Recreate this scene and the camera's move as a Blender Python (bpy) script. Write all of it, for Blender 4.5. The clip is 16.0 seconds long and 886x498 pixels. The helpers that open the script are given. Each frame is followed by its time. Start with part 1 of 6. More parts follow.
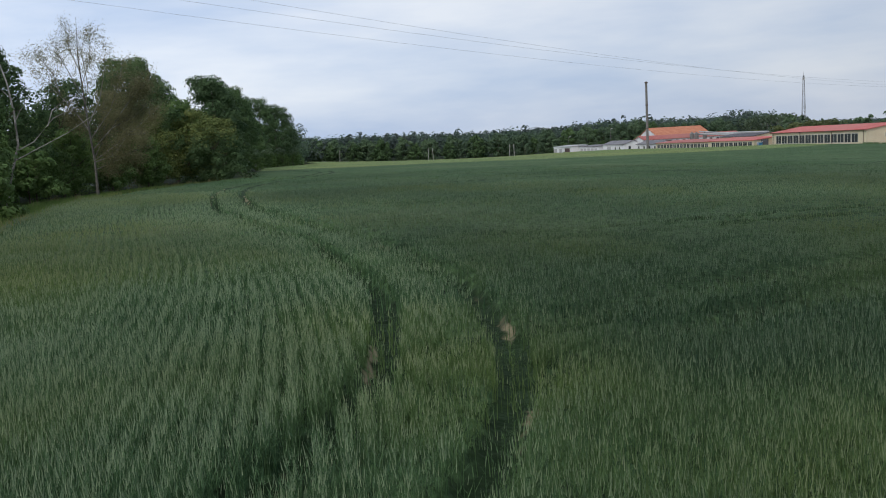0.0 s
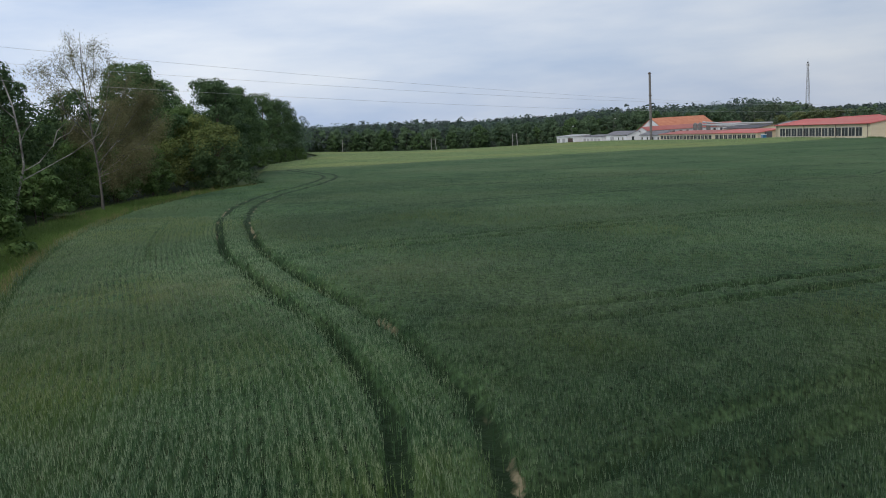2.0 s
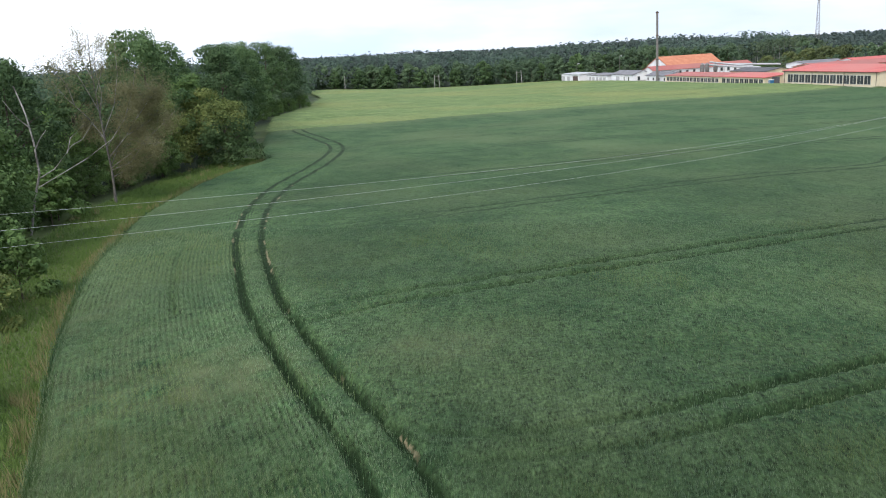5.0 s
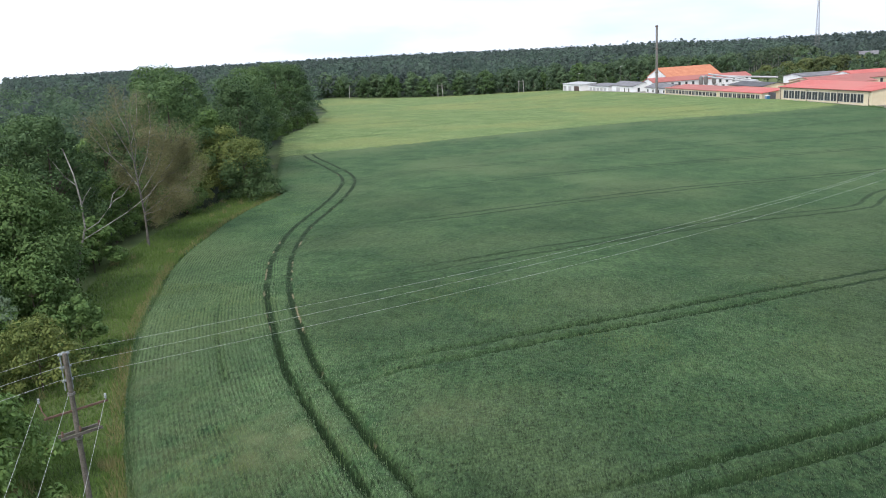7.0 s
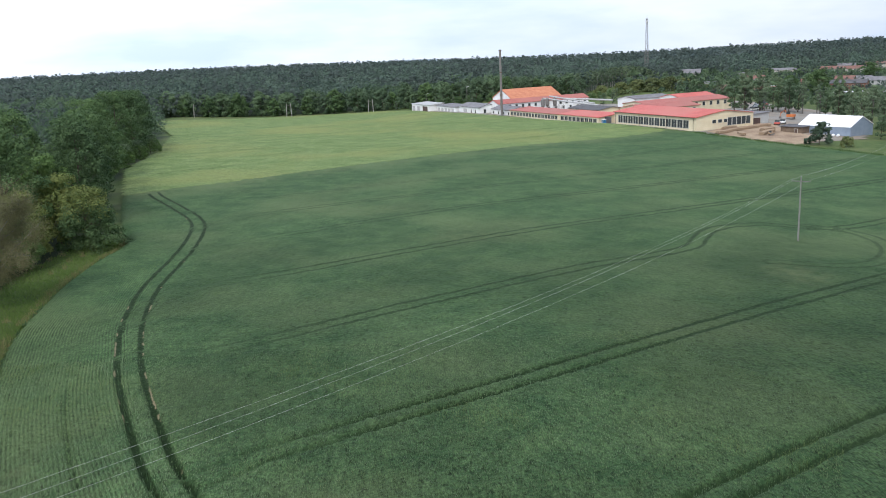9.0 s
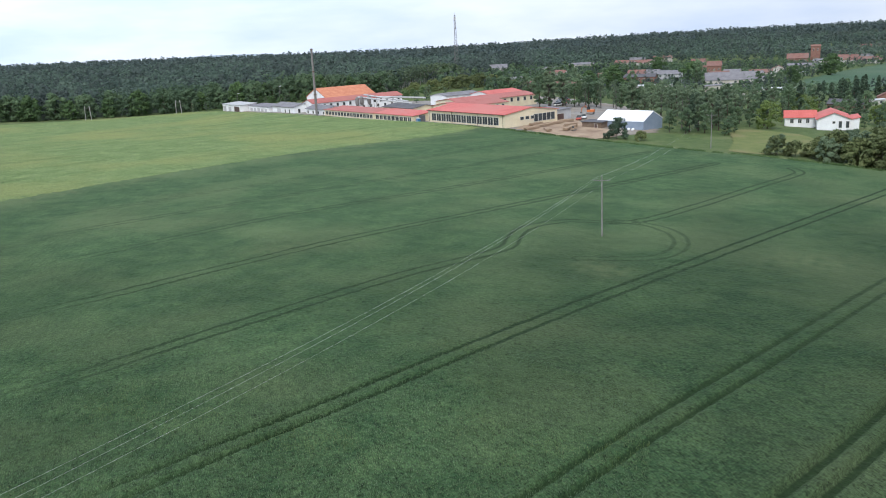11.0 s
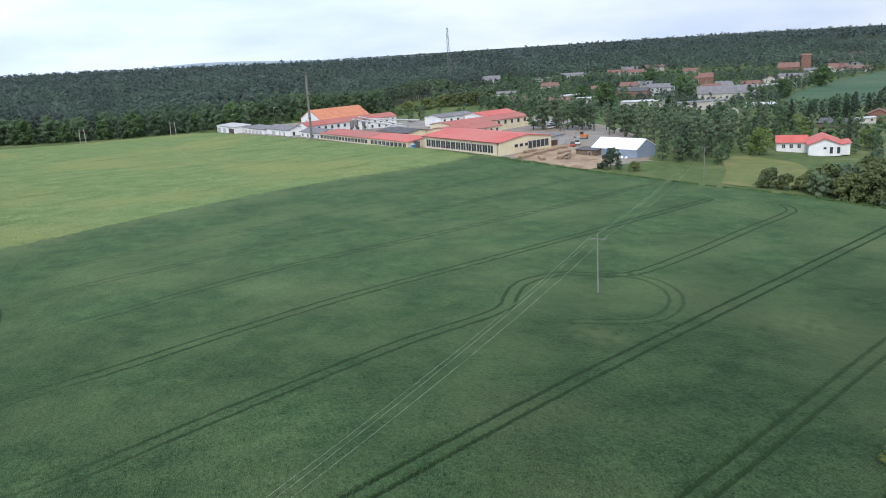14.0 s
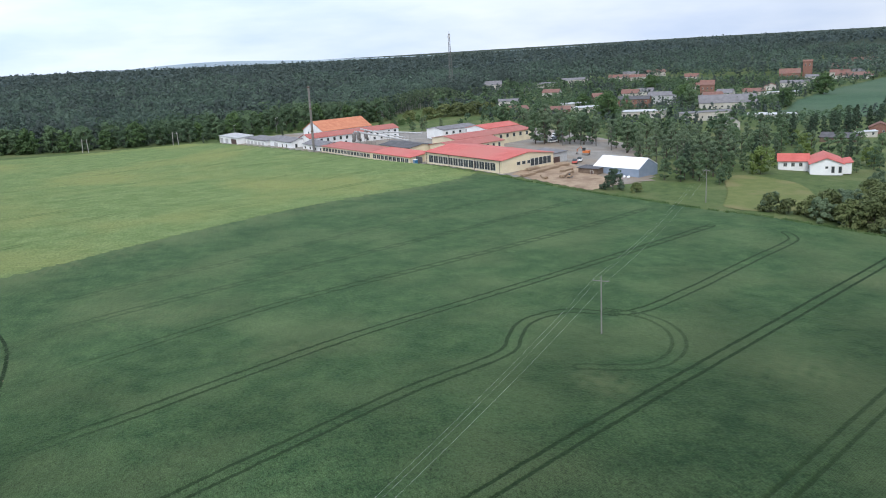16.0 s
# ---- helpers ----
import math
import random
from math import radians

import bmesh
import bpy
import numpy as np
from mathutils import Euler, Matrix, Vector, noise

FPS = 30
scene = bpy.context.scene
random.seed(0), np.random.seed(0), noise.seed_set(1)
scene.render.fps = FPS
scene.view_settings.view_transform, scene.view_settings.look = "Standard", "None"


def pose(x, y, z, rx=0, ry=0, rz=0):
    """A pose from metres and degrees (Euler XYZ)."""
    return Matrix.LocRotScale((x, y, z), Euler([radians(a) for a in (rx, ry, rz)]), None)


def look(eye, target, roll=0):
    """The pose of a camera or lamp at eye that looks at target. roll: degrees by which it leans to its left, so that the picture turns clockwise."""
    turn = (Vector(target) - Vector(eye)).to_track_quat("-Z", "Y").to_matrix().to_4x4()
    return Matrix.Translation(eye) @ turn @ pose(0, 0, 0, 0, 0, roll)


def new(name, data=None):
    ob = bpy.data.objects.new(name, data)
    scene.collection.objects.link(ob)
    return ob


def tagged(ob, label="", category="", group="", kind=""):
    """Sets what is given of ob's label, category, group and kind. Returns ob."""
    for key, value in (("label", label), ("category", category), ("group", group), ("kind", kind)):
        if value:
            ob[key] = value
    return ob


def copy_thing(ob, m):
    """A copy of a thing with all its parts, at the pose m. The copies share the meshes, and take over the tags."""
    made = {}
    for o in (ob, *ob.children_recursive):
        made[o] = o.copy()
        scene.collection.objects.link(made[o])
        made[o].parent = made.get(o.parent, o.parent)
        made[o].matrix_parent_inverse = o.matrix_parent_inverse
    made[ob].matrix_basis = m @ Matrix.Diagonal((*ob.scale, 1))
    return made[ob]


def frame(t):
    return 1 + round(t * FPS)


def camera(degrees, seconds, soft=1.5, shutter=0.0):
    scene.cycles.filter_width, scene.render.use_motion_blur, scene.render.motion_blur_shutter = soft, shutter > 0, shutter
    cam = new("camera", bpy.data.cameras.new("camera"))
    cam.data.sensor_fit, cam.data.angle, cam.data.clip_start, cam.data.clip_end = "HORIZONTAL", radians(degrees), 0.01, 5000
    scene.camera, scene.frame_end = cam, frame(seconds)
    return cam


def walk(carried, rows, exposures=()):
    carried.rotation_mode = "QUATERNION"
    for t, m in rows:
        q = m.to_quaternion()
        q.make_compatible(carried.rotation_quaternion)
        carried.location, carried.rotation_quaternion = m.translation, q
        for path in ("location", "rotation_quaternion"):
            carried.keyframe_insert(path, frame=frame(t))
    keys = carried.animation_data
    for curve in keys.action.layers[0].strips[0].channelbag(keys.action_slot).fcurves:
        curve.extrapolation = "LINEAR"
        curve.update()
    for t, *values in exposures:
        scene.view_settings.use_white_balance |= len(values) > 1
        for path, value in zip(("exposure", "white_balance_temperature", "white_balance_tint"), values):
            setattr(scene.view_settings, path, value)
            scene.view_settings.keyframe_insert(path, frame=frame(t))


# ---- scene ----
cam = camera(55.7, 16.0, soft=1.0)
PATH = [
    (0, (1.11, 2.15, 3.068), (0.955, 4.128, 2.817), -3.3),
    (0.5, (1.053, 2.12, 3.691), (0.891, 4.098, 3.44), -3.3),
    (1, (1.077, 2.22, 4.315), (0.918, 4.197, 4.063), -3.3),
    (1.5, (1.12, 2.249, 5.097), (0.962, 4.225, 4.835), -3.4),
    (2, (1.125, 2.282, 5.935), (0.962, 4.255, 5.647), -3.4),
    (2.5, (1.185, 2.199, 6.939), (1.017, 4.164, 6.604), -3.5),
    (3, (1.094, 2.401, 7.957), (0.923, 4.354, 7.56), -3.5),
    (3.2, (1.085, 2.45, 8.4), (0.912, 4.397, 7.976), -3.6),
    (5.3, (0.99, 1.75, 13.42), (0.814, 3.688, 12.958), -3.4),
    (5.5, (0.988, 1.497, 13.962), (0.809, 3.434, 13.5), -3.5),
    (6, (0.985, -0.098, 15.442), (0.802, 1.839, 14.979), -3.5),
    (6.5, (1.027, -2.093, 16.991), (0.841, -0.156, 16.526), -3.4),
    (7, (1.044, -3.409, 18.414), (0.864, -1.472, 17.948), -3.4),
    (7.5, (1.043, -3.814, 19.863), (0.915, -1.872, 19.402), -3.3),
    (8, (1.047, -3.688, 21.108), (1.083, -1.743, 20.644), -2.8),
    (8.5, (1.077, -3.447, 22.506), (1.241, -1.509, 22.041), -2.6),
    (9, (1.096, -3.514, 23.242), (1.264, -1.575, 22.78), -2.8),
    (9.5, (1.153, -3.275, 23.485), (1.364, -1.346, 23.004), -3.4),
    (10, (1.333, -3.202, 23.628), (1.799, -1.32, 23.135), -2.7),
    (10.2, (1.36, -3.2, 23.8), (1.868, -1.33, 23.304), -2.6),
    (12.3, (1.47, -3.55, 27.8), (2.076, -1.708, 27.31), -3.2),
    (12.5, (1.464, -3.539, 28.3), (2.069, -1.696, 27.811), -3.2),
    (13, (1.438, -3.374, 29.687), (2.037, -1.53, 29.199), -3.3),
    (13.5, (1.299, -3.132, 31.072), (1.896, -1.287, 30.585), -3.3),
    (14, (1.402, -2.847, 32.451), (1.994, -1.0, 31.965), -3.3),
    (14.5, (1.382, -2.601, 33.853), (1.972, -0.753, 33.367), -3.3),
    (15, (1.338, -2.746, 35.397), (1.927, -0.898, 34.909), -3.3),
    (15.5, (1.362, -2.656, 36.892), (1.953, -0.809, 36.404), -3.3),
    (16, (1.354, -2.118, 38.151), (1.945, -0.271, 37.663), -3.1),
]
walk(cam, [(t, look(eye, target, roll)) for t, eye, target, roll in PATH],
     exposures=[(0, -0.08, 6400, 10), (1.5, -0.12, 6400, 10), (3.0, -0.16, 6400, 10), (5.4, 0.85, 6500, 10), (7.0, 0.84, 6500, 10), (8.0, 0.72, 6450, 10), (9, 0.66, 6400, 10), (12.5, 0.66, 6250, 10), (16, 0.6, 6250, 10)])
# ---- light ----
world = bpy.data.worlds.new("sky")
scene.world = world
world.use_nodes = True
wn, wl = world.node_tree.nodes, world.node_tree.links
wn.clear()
w_out = wn.new("ShaderNodeOutputWorld")
w_bg = wn.new("ShaderNodeBackground")
w_sky = wn.new("ShaderNodeTexSky")
w_sky.sky_type, w_sky.sun_disc = "NISHITA", False
w_sky.sun_elevation, w_sky.sun_rotation = radians(48), radians(-153)
w_sky.air_density, w_sky.dust_density = 1.0, 2.0
w_co = wn.new("ShaderNodeTexCoord")
w_map = wn.new("ShaderNodeMapping")
w_map.inputs["Scale"].default_value = (1.0, 1.0, 4.5)
w_no = wn.new("ShaderNodeTexNoise")
w_no.inputs["Scale"].default_value, w_no.inputs["Detail"].default_value = 2.3, 6.0
w_no.inputs["Roughness"].default_value = 0.52
w_ra = wn.new("ShaderNodeValToRGB")
w_ra.color_ramp.elements[0].position, w_ra.color_ramp.elements[1].position = 0.36, 0.66
w_ra.color_ramp.elements[0].color = (5.2, 6.4, 8.6, 1)
w_ra.color_ramp.elements[1].color = (9.1, 9.5, 10.2, 1)
w_mix = wn.new("ShaderNodeMix")
w_mix.data_type = "RGBA"
w_mix.inputs["Factor"].default_value = 0.82
wl.new(w_co.outputs["Generated"], w_map.inputs["Vector"])
wl.new(w_map.outputs["Vector"], w_no.inputs["Vector"])
wl.new(w_no.outputs["Fac"], w_ra.inputs["Fac"])
wl.new(w_sky.outputs["Color"], w_mix.inputs["A"])
wl.new(w_ra.outputs["Color"], w_mix.inputs["B"])
w_sep = wn.new("ShaderNodeSeparateXYZ")
w_side = wn.new("ShaderNodeMath")
w_side.operation = "MULTIPLY_ADD"
w_side.inputs[1].default_value, w_side.inputs[2].default_value = -0.33, 1.0
w_veil = wn.new("ShaderNodeVectorMath")
w_veil.operation = "SCALE"
wl.new(w_co.outputs["Generated"], w_sep.inputs[0])
wl.new(w_sep.outputs["X"], w_side.inputs[0])
wl.new(w_mix.outputs["Result"], w_veil.inputs[0])
wl.new(w_side.outputs[0], w_veil.inputs["Scale"])
wl.new(w_veil.outputs["Vector"], w_bg.inputs["Color"])  # thinner cloud on the sun's side
w_bg.inputs["Strength"].default_value = 0.1
wl.new(w_bg.outputs["Background"], w_out.inputs["Surface"])
sun = new("sun", bpy.data.lights.new("sun", "SUN"))
sun.data.energy, sun.data.angle, sun.data.color = 1.3, radians(16), (1.0, 0.96, 0.9)
sun.matrix_world = look((-30, -60, 75), (0, 0, 0))


# ---- materials ----
def material(name, dark, light, scale=1.0, fine=12.0, rough=0.85, bump=0.3, island=0.0, third=None, big=0.03, metal=0.0, translucent=0.0, stretch=None, obj_random=0.0, sheen=None, vary=None):
    """Two colours mixed by coarse and fine noise, a third in wide patches, with a fine relief."""
    m = bpy.data.materials.new(name)
    m.use_nodes = True
    n, l = m.node_tree.nodes, m.node_tree.links
    b = n["Principled BSDF"]
    b.inputs["Roughness"].default_value, b.inputs["Metallic"].default_value = rough, metal
    b.inputs["Specular IOR Level"].default_value = 0.25
    if sheen:
        b.inputs["Sheen Weight"].default_value, b.inputs["Sheen Roughness"].default_value = sheen[0], 0.4
        b.inputs["Sheen Tint"].default_value = (*sheen[1], 1)
    co = n.new("ShaderNodeTexCoord")
    vec = co.outputs["Object"]
    if stretch:
        mp = n.new("ShaderNodeMapping")
        mp.inputs["Scale"].default_value = stretch
        mp.inputs["Rotation"].default_value = (0, 0, radians(-26))
        l.new(vec, mp.inputs["Vector"])
        vec = mp.outputs["Vector"]

    def noise_of(s, detail=4.0):
        t = n.new("ShaderNodeTexNoise")
        t.inputs["Scale"].default_value, t.inputs["Detail"].default_value = s, detail
        l.new(vec, t.inputs["Vector"])
        return t.outputs["Fac"]

    def mix(f, a, c, amount=None):
        x = n.new("ShaderNodeMix")
        x.data_type = "RGBA"
        l.new(f, x.inputs["Factor"]) if amount is None else None
        if amount is not None:
            x.inputs["Factor"].default_value = amount
        for key, v in (("A", a), ("B", c)):
            if isinstance(v, tuple):
                x.inputs[key].default_value = (*v, 1)
            else:
                l.new(v, x.inputs[key])
        return x.outputs["Result"]

    def ramp(f, lo, hi):
        r = n.new("ShaderNodeMapRange")
        r.inputs["From Min"].default_value, r.inputs["From Max"].default_value = lo, hi
        l.new(f, r.inputs["Value"])
        return r.outputs["Result"]

    coarse, fin = noise_of(scale), noise_of(fine, 3.0)
    add = n.new("ShaderNodeMath")
    add.operation = "MULTIPLY_ADD"
    l.new(fin, add.inputs[0])
    add.inputs[1].default_value = 0.5
    half = n.new("ShaderNodeMath")
    half.operation = "MULTIPLY"
    l.new(coarse, half.inputs[0])
    half.inputs[1].default_value = 0.5
    l.new(half.outputs[0], add.inputs[2])
    fac = ramp(add.outputs[0], 0.36, 0.64)
    if island or obj_random:
        src = n.new("ShaderNodeNewGeometry").outputs["Random Per Island"] if island else n.new("ShaderNodeObjectInfo").outputs["Random"]
        blend = n.new("ShaderNodeMix")
        blend.inputs["Factor"].default_value = island or obj_random
        l.new(fac, blend.inputs["A"])
        l.new(src, blend.inputs["B"])
        fac = blend.outputs["Result"]
    col = mix(fac, dark, light)
    if third:
        col = mix(ramp(noise_of(big, 3.0), 0.46, 0.66), col, third)
    if vary:
        # each whole tree a little lighter or darker than its neighbours
        if vary == "tone":
            whole = n.new("ShaderNodeAttribute")
            whole.attribute_name = "tone"
            whole = whole.outputs["Fac"]
        else:
            whole = n.new("ShaderNodeObjectInfo").outputs["Random"]
        near = mix(None, (0.74, 0.76, 0.8), (1.26, 1.24, 1.18), 0.5) if vary == "tone" else mix(None, (0.82, 0.84, 0.86), (1.26, 1.24, 1.16), 0.5)
        l.new(whole, near.node.inputs["Factor"])
        times = mix(None, col, near, 1.0)
        times.node.blend_type = "MULTIPLY"
        col = times
        if vary == "tone":
            stand = n.new("ShaderNodeAttribute")
            stand.attribute_name = "pine"
            needles = mix(fac, (0.07, 0.095, 0.082), (0.112, 0.142, 0.122))
            col = mix(stand.outputs["Fac"], col, needles)
    l.new(col, b.inputs["Base Color"])
    if bump:
        bp = n.new("ShaderNodeBump")
        bp.inputs["Strength"].default_value, bp.inputs["Distance"].default_value = bump, 0.6 / fine
        l.new(fin, bp.inputs["Height"])
        l.new(bp.outputs["Normal"], b.inputs["Normal"])
    if translucent:
        tr = n.new("ShaderNodeBsdfTranslucent")
        l.new(col, tr.inputs["Color"])
        ms = n.new("ShaderNodeMixShader")
        ms.inputs["Fac"].default_value = translucent
        l.new(b.outputs["BSDF"], ms.inputs[1])
        l.new(tr.outputs["BSDF"], ms.inputs[2])
        l.new(ms.outputs["Shader"], n["Material Output"].inputs["Surface"])
    return m


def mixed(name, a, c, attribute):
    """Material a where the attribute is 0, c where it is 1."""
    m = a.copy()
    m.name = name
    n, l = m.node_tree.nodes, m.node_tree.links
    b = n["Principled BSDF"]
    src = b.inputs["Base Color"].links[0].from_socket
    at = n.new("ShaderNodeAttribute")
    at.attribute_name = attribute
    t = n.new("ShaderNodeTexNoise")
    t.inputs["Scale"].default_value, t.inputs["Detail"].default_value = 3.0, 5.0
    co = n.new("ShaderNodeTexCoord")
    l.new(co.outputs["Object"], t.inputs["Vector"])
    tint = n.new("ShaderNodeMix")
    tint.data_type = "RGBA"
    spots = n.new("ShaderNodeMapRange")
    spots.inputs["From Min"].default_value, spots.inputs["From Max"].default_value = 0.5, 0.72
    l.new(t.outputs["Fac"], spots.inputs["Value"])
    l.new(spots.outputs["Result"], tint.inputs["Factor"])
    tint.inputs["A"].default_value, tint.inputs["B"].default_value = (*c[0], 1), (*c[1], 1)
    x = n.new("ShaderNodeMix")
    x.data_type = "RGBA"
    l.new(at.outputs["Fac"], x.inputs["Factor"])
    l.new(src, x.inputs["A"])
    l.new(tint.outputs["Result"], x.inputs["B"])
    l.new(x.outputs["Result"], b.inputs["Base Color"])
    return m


GRASS = material("meadow_grass", (0.045, 0.08, 0.022), (0.1, 0.135, 0.042), 0.35, 6.0, 0.95, 0.6, third=(0.125, 0.145, 0.055), big=0.06)
def rowed(m, rut_shade=(0.011, 0.023, 0.008), tan=(0.2, 0.168, 0.1), grain=1.0):
    """Drilled rows, fine grain, dry patches and wheel tracks, from the sheet's own plan values."""
    n, l = m.node_tree.nodes, m.node_tree.links
    b = n["Principled BSDF"]
    b.inputs["Specular IOR Level"].default_value = 0.09
    src = b.inputs["Base Color"].links[0].from_socket
    co = n.new("ShaderNodeTexCoord")

    def value(name):
        a = n.new("ShaderNodeAttribute")
        a.attribute_name = name
        return a.outputs["Fac"]

    def math_of(op, x, y=None):
        k = n.new("ShaderNodeMath")
        k.operation = op
        for i, v in enumerate((x, y)):
            if isinstance(v, (int, float)):
                k.inputs[i].default_value = v
            elif v is not None:
                l.new(v, k.inputs[i])
        return k.outputs[0]

    def noise_of(s, stretch, detail=2.0):
        mp = n.new("ShaderNodeMapping")
        mp.inputs["Scale"].default_value = stretch
        l.new(co.outputs["Object"], mp.inputs["Vector"])
        t = n.new("ShaderNodeTexNoise")
        t.inputs["Scale"].default_value, t.inputs["Detail"].default_value = s, detail
        l.new(mp.outputs["Vector"], t.inputs["Vector"])
        return t.outputs["Fac"]

    def ramp(f, lo, hi, a=0.0, z=1.0):
        r = n.new("ShaderNodeMapRange")
        for key, v in (("From Min", lo), ("From Max", hi), ("To Min", a), ("To Max", z)):
            r.inputs[key].default_value = v
        l.new(f, r.inputs["Value"])
        return r.outputs["Result"]

    def mix(f, x, y, kind="MIX"):
        k = n.new("ShaderNodeMix")
        k.data_type, k.blend_type = "RGBA", kind
        if isinstance(f, float):
            k.inputs["Factor"].default_value = f
        else:
            l.new(f, k.inputs["Factor"])
        for key, v in (("A", x), ("B", y)):
            if isinstance(v, tuple):
                k.inputs[key].default_value = (*v, 1)
            else:
                l.new(v, k.inputs[key])
        return k.outputs["Result"]

    wave = math_of("COSINE", math_of("MULTIPLY", value("lane"), 2 * math.pi / 0.25))
    rows = math_of("MULTIPLY", math_of("MULTIPLY", wave, value("drilled")), 0.42)
    specks = math_of("MULTIPLY", math_of("SUBTRACT", noise_of(11.0, (1.0, 0.3, 1.0)), 0.5), 2.8 * grain)
    clumps = math_of("MULTIPLY", math_of("SUBTRACT", noise_of(2.6, (1.0, 0.4, 1.0)), 0.5), 1.3 * grain)
    gain = math_of("MAXIMUM", math_of("ADD", math_of("ADD", rows, 1.0), math_of("MULTIPLY", math_of("ADD", specks, clumps), math_of("SUBTRACT", 1.0, value("even")))), 0.2)
    gain = math_of("MULTIPLY", gain, math_of("SUBTRACT", 1.0, math_of("MULTIPLY", value("crop_dark"), 0.3)))
    tone = n.new("ShaderNodeCombineColor")
    for k in range(3):
        l.new(gain, tone.inputs[k])
    col = mix(1.0, src, tone.outputs["Color"], "MULTIPLY")
    col = mix(value("dry"), col, (0.13, 0.142, 0.068))
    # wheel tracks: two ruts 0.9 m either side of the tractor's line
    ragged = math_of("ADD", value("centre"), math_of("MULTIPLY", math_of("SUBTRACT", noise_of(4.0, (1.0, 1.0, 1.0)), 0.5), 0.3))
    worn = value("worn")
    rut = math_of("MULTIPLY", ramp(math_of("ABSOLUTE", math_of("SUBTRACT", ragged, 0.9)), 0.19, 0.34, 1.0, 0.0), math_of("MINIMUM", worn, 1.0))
    # soil and weeds darkened: the shade inside the ruts is painted in
    weedy_shade = mix(ramp(noise_of(1.6, (1.0, 1.0, 1.0), 4.0), 0.42, 0.6), rut_shade, (0.016, 0.032, 0.011))
    col = mix(rut, col, weedy_shade)
    spots = math_of("MULTIPLY", ramp(math_of("ADD", noise_of(0.5, (1.0, 1.0, 1.0), 3.0), math_of("MULTIPLY", math_of("MAXIMUM", math_of("SUBTRACT", worn, 1.0), 0.0), 2.6)), 0.62, 0.7), ramp(worn, 0.97, 1.0))
    edge = ramp(math_of("ABSOLUTE", math_of("SUBTRACT", ragged, 1.1)), 0.02, 0.09, 1.0, 0.0)
    col = mix(math_of("MULTIPLY", edge, spots), col, tan)
    l.new(col, b.inputs["Base Color"])
    return m


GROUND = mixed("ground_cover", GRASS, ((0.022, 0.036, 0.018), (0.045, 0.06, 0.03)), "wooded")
CROP_BASE = material("young_wheat", (0.027, 0.061, 0.024), (0.07, 0.118, 0.047), 0.3, 3.0, 0.85, 0.7, third=(0.08, 0.117, 0.05), big=0.05, sheen=(0.05, (0.5, 0.8, 0.4)))
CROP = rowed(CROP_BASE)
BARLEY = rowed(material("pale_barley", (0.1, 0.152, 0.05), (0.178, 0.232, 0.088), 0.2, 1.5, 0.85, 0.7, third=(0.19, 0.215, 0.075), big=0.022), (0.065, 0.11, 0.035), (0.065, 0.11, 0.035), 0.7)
STALK = material("wheat_blade", (0.018, 0.06, 0.027), (0.15, 0.25, 0.108), 0.3, 3.0, 0.6, 0, island=0.75, third=(0.15, 0.215, 0.06), big=0.12, translucent=0.3)
EAR = material("wheat_ear", (0.16, 0.235, 0.13), (0.3, 0.365, 0.21), 0.3, 3.0, 0.7, 0, island=0.6, third=(0.24, 0.28, 0.12), big=0.12, translucent=0.3)


def darkened_crop(m):
    """Darkens a material by a value stored on each blade."""
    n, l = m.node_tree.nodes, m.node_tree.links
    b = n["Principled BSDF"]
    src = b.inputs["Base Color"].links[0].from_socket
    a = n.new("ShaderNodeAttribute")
    a.attribute_name = "crop_dark"
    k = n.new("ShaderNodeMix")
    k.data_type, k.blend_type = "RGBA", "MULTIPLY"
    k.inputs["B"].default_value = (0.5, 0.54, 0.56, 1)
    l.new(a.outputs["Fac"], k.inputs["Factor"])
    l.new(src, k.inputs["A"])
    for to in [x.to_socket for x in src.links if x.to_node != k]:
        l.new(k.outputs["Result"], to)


darkened_crop(STALK)
darkened_crop(EAR)
STRAW = material("dry_grass", (0.15, 0.16, 0.06), (0.36, 0.31, 0.15), 0.15, 2.0, 0.9, 0, island=0.6, translucent=0.2)
LEAF_OAK = material("oak_leaves", (0.036, 0.08, 0.03), (0.128, 0.195, 0.076), 0.35, 2.0, 0.7, 0, island=0.45, translucent=0.24, vary="object")
LEAF_LIGHT = material("maple_leaves", (0.06, 0.122, 0.032), (0.165, 0.245, 0.076), 0.35, 2.0, 0.7, 0, island=0.45, translucent=0.22, vary="object")
LEAF_LIME = material("lime_green_leaves", (0.09, 0.145, 0.035), (0.2, 0.255, 0.075), 0.35, 2.0, 0.7, 0, island=0.45, translucent=0.22)
FARCROP = material("far_green_crop", (0.038, 0.082, 0.042), (0.064, 0.116, 0.06), 0.03, 0.4, 0.9, 0.3, third=(0.075, 0.115, 0.065), big=0.01)
LEAF_YELLOW = material("yellowish_leaves", (0.07, 0.11, 0.028), (0.21, 0.235, 0.07), 0.35, 2.0, 0.7, 0, island=0.5, translucent=0.25, vary="object")
LEAF_BROWN = material("sparse_brownish_leaves", (0.125, 0.13, 0.058), (0.3, 0.28, 0.148), 0.35, 2.0, 0.8, 0, island=0.6, translucent=0.42)
LEAF_OLIVE = material("olive_leaves", (0.07, 0.1, 0.035), (0.18, 0.2, 0.085), 0.35, 2.0, 0.75, 0, island=0.5, translucent=0.25, vary="object")
VERGE = material("verge_grass_blades", (0.085, 0.165, 0.035), (0.2, 0.28, 0.08), 0.12, 2.0, 0.8, 0, island=0.5, third=(0.16, 0.235, 0.065), big=0.2, translucent=0.45)
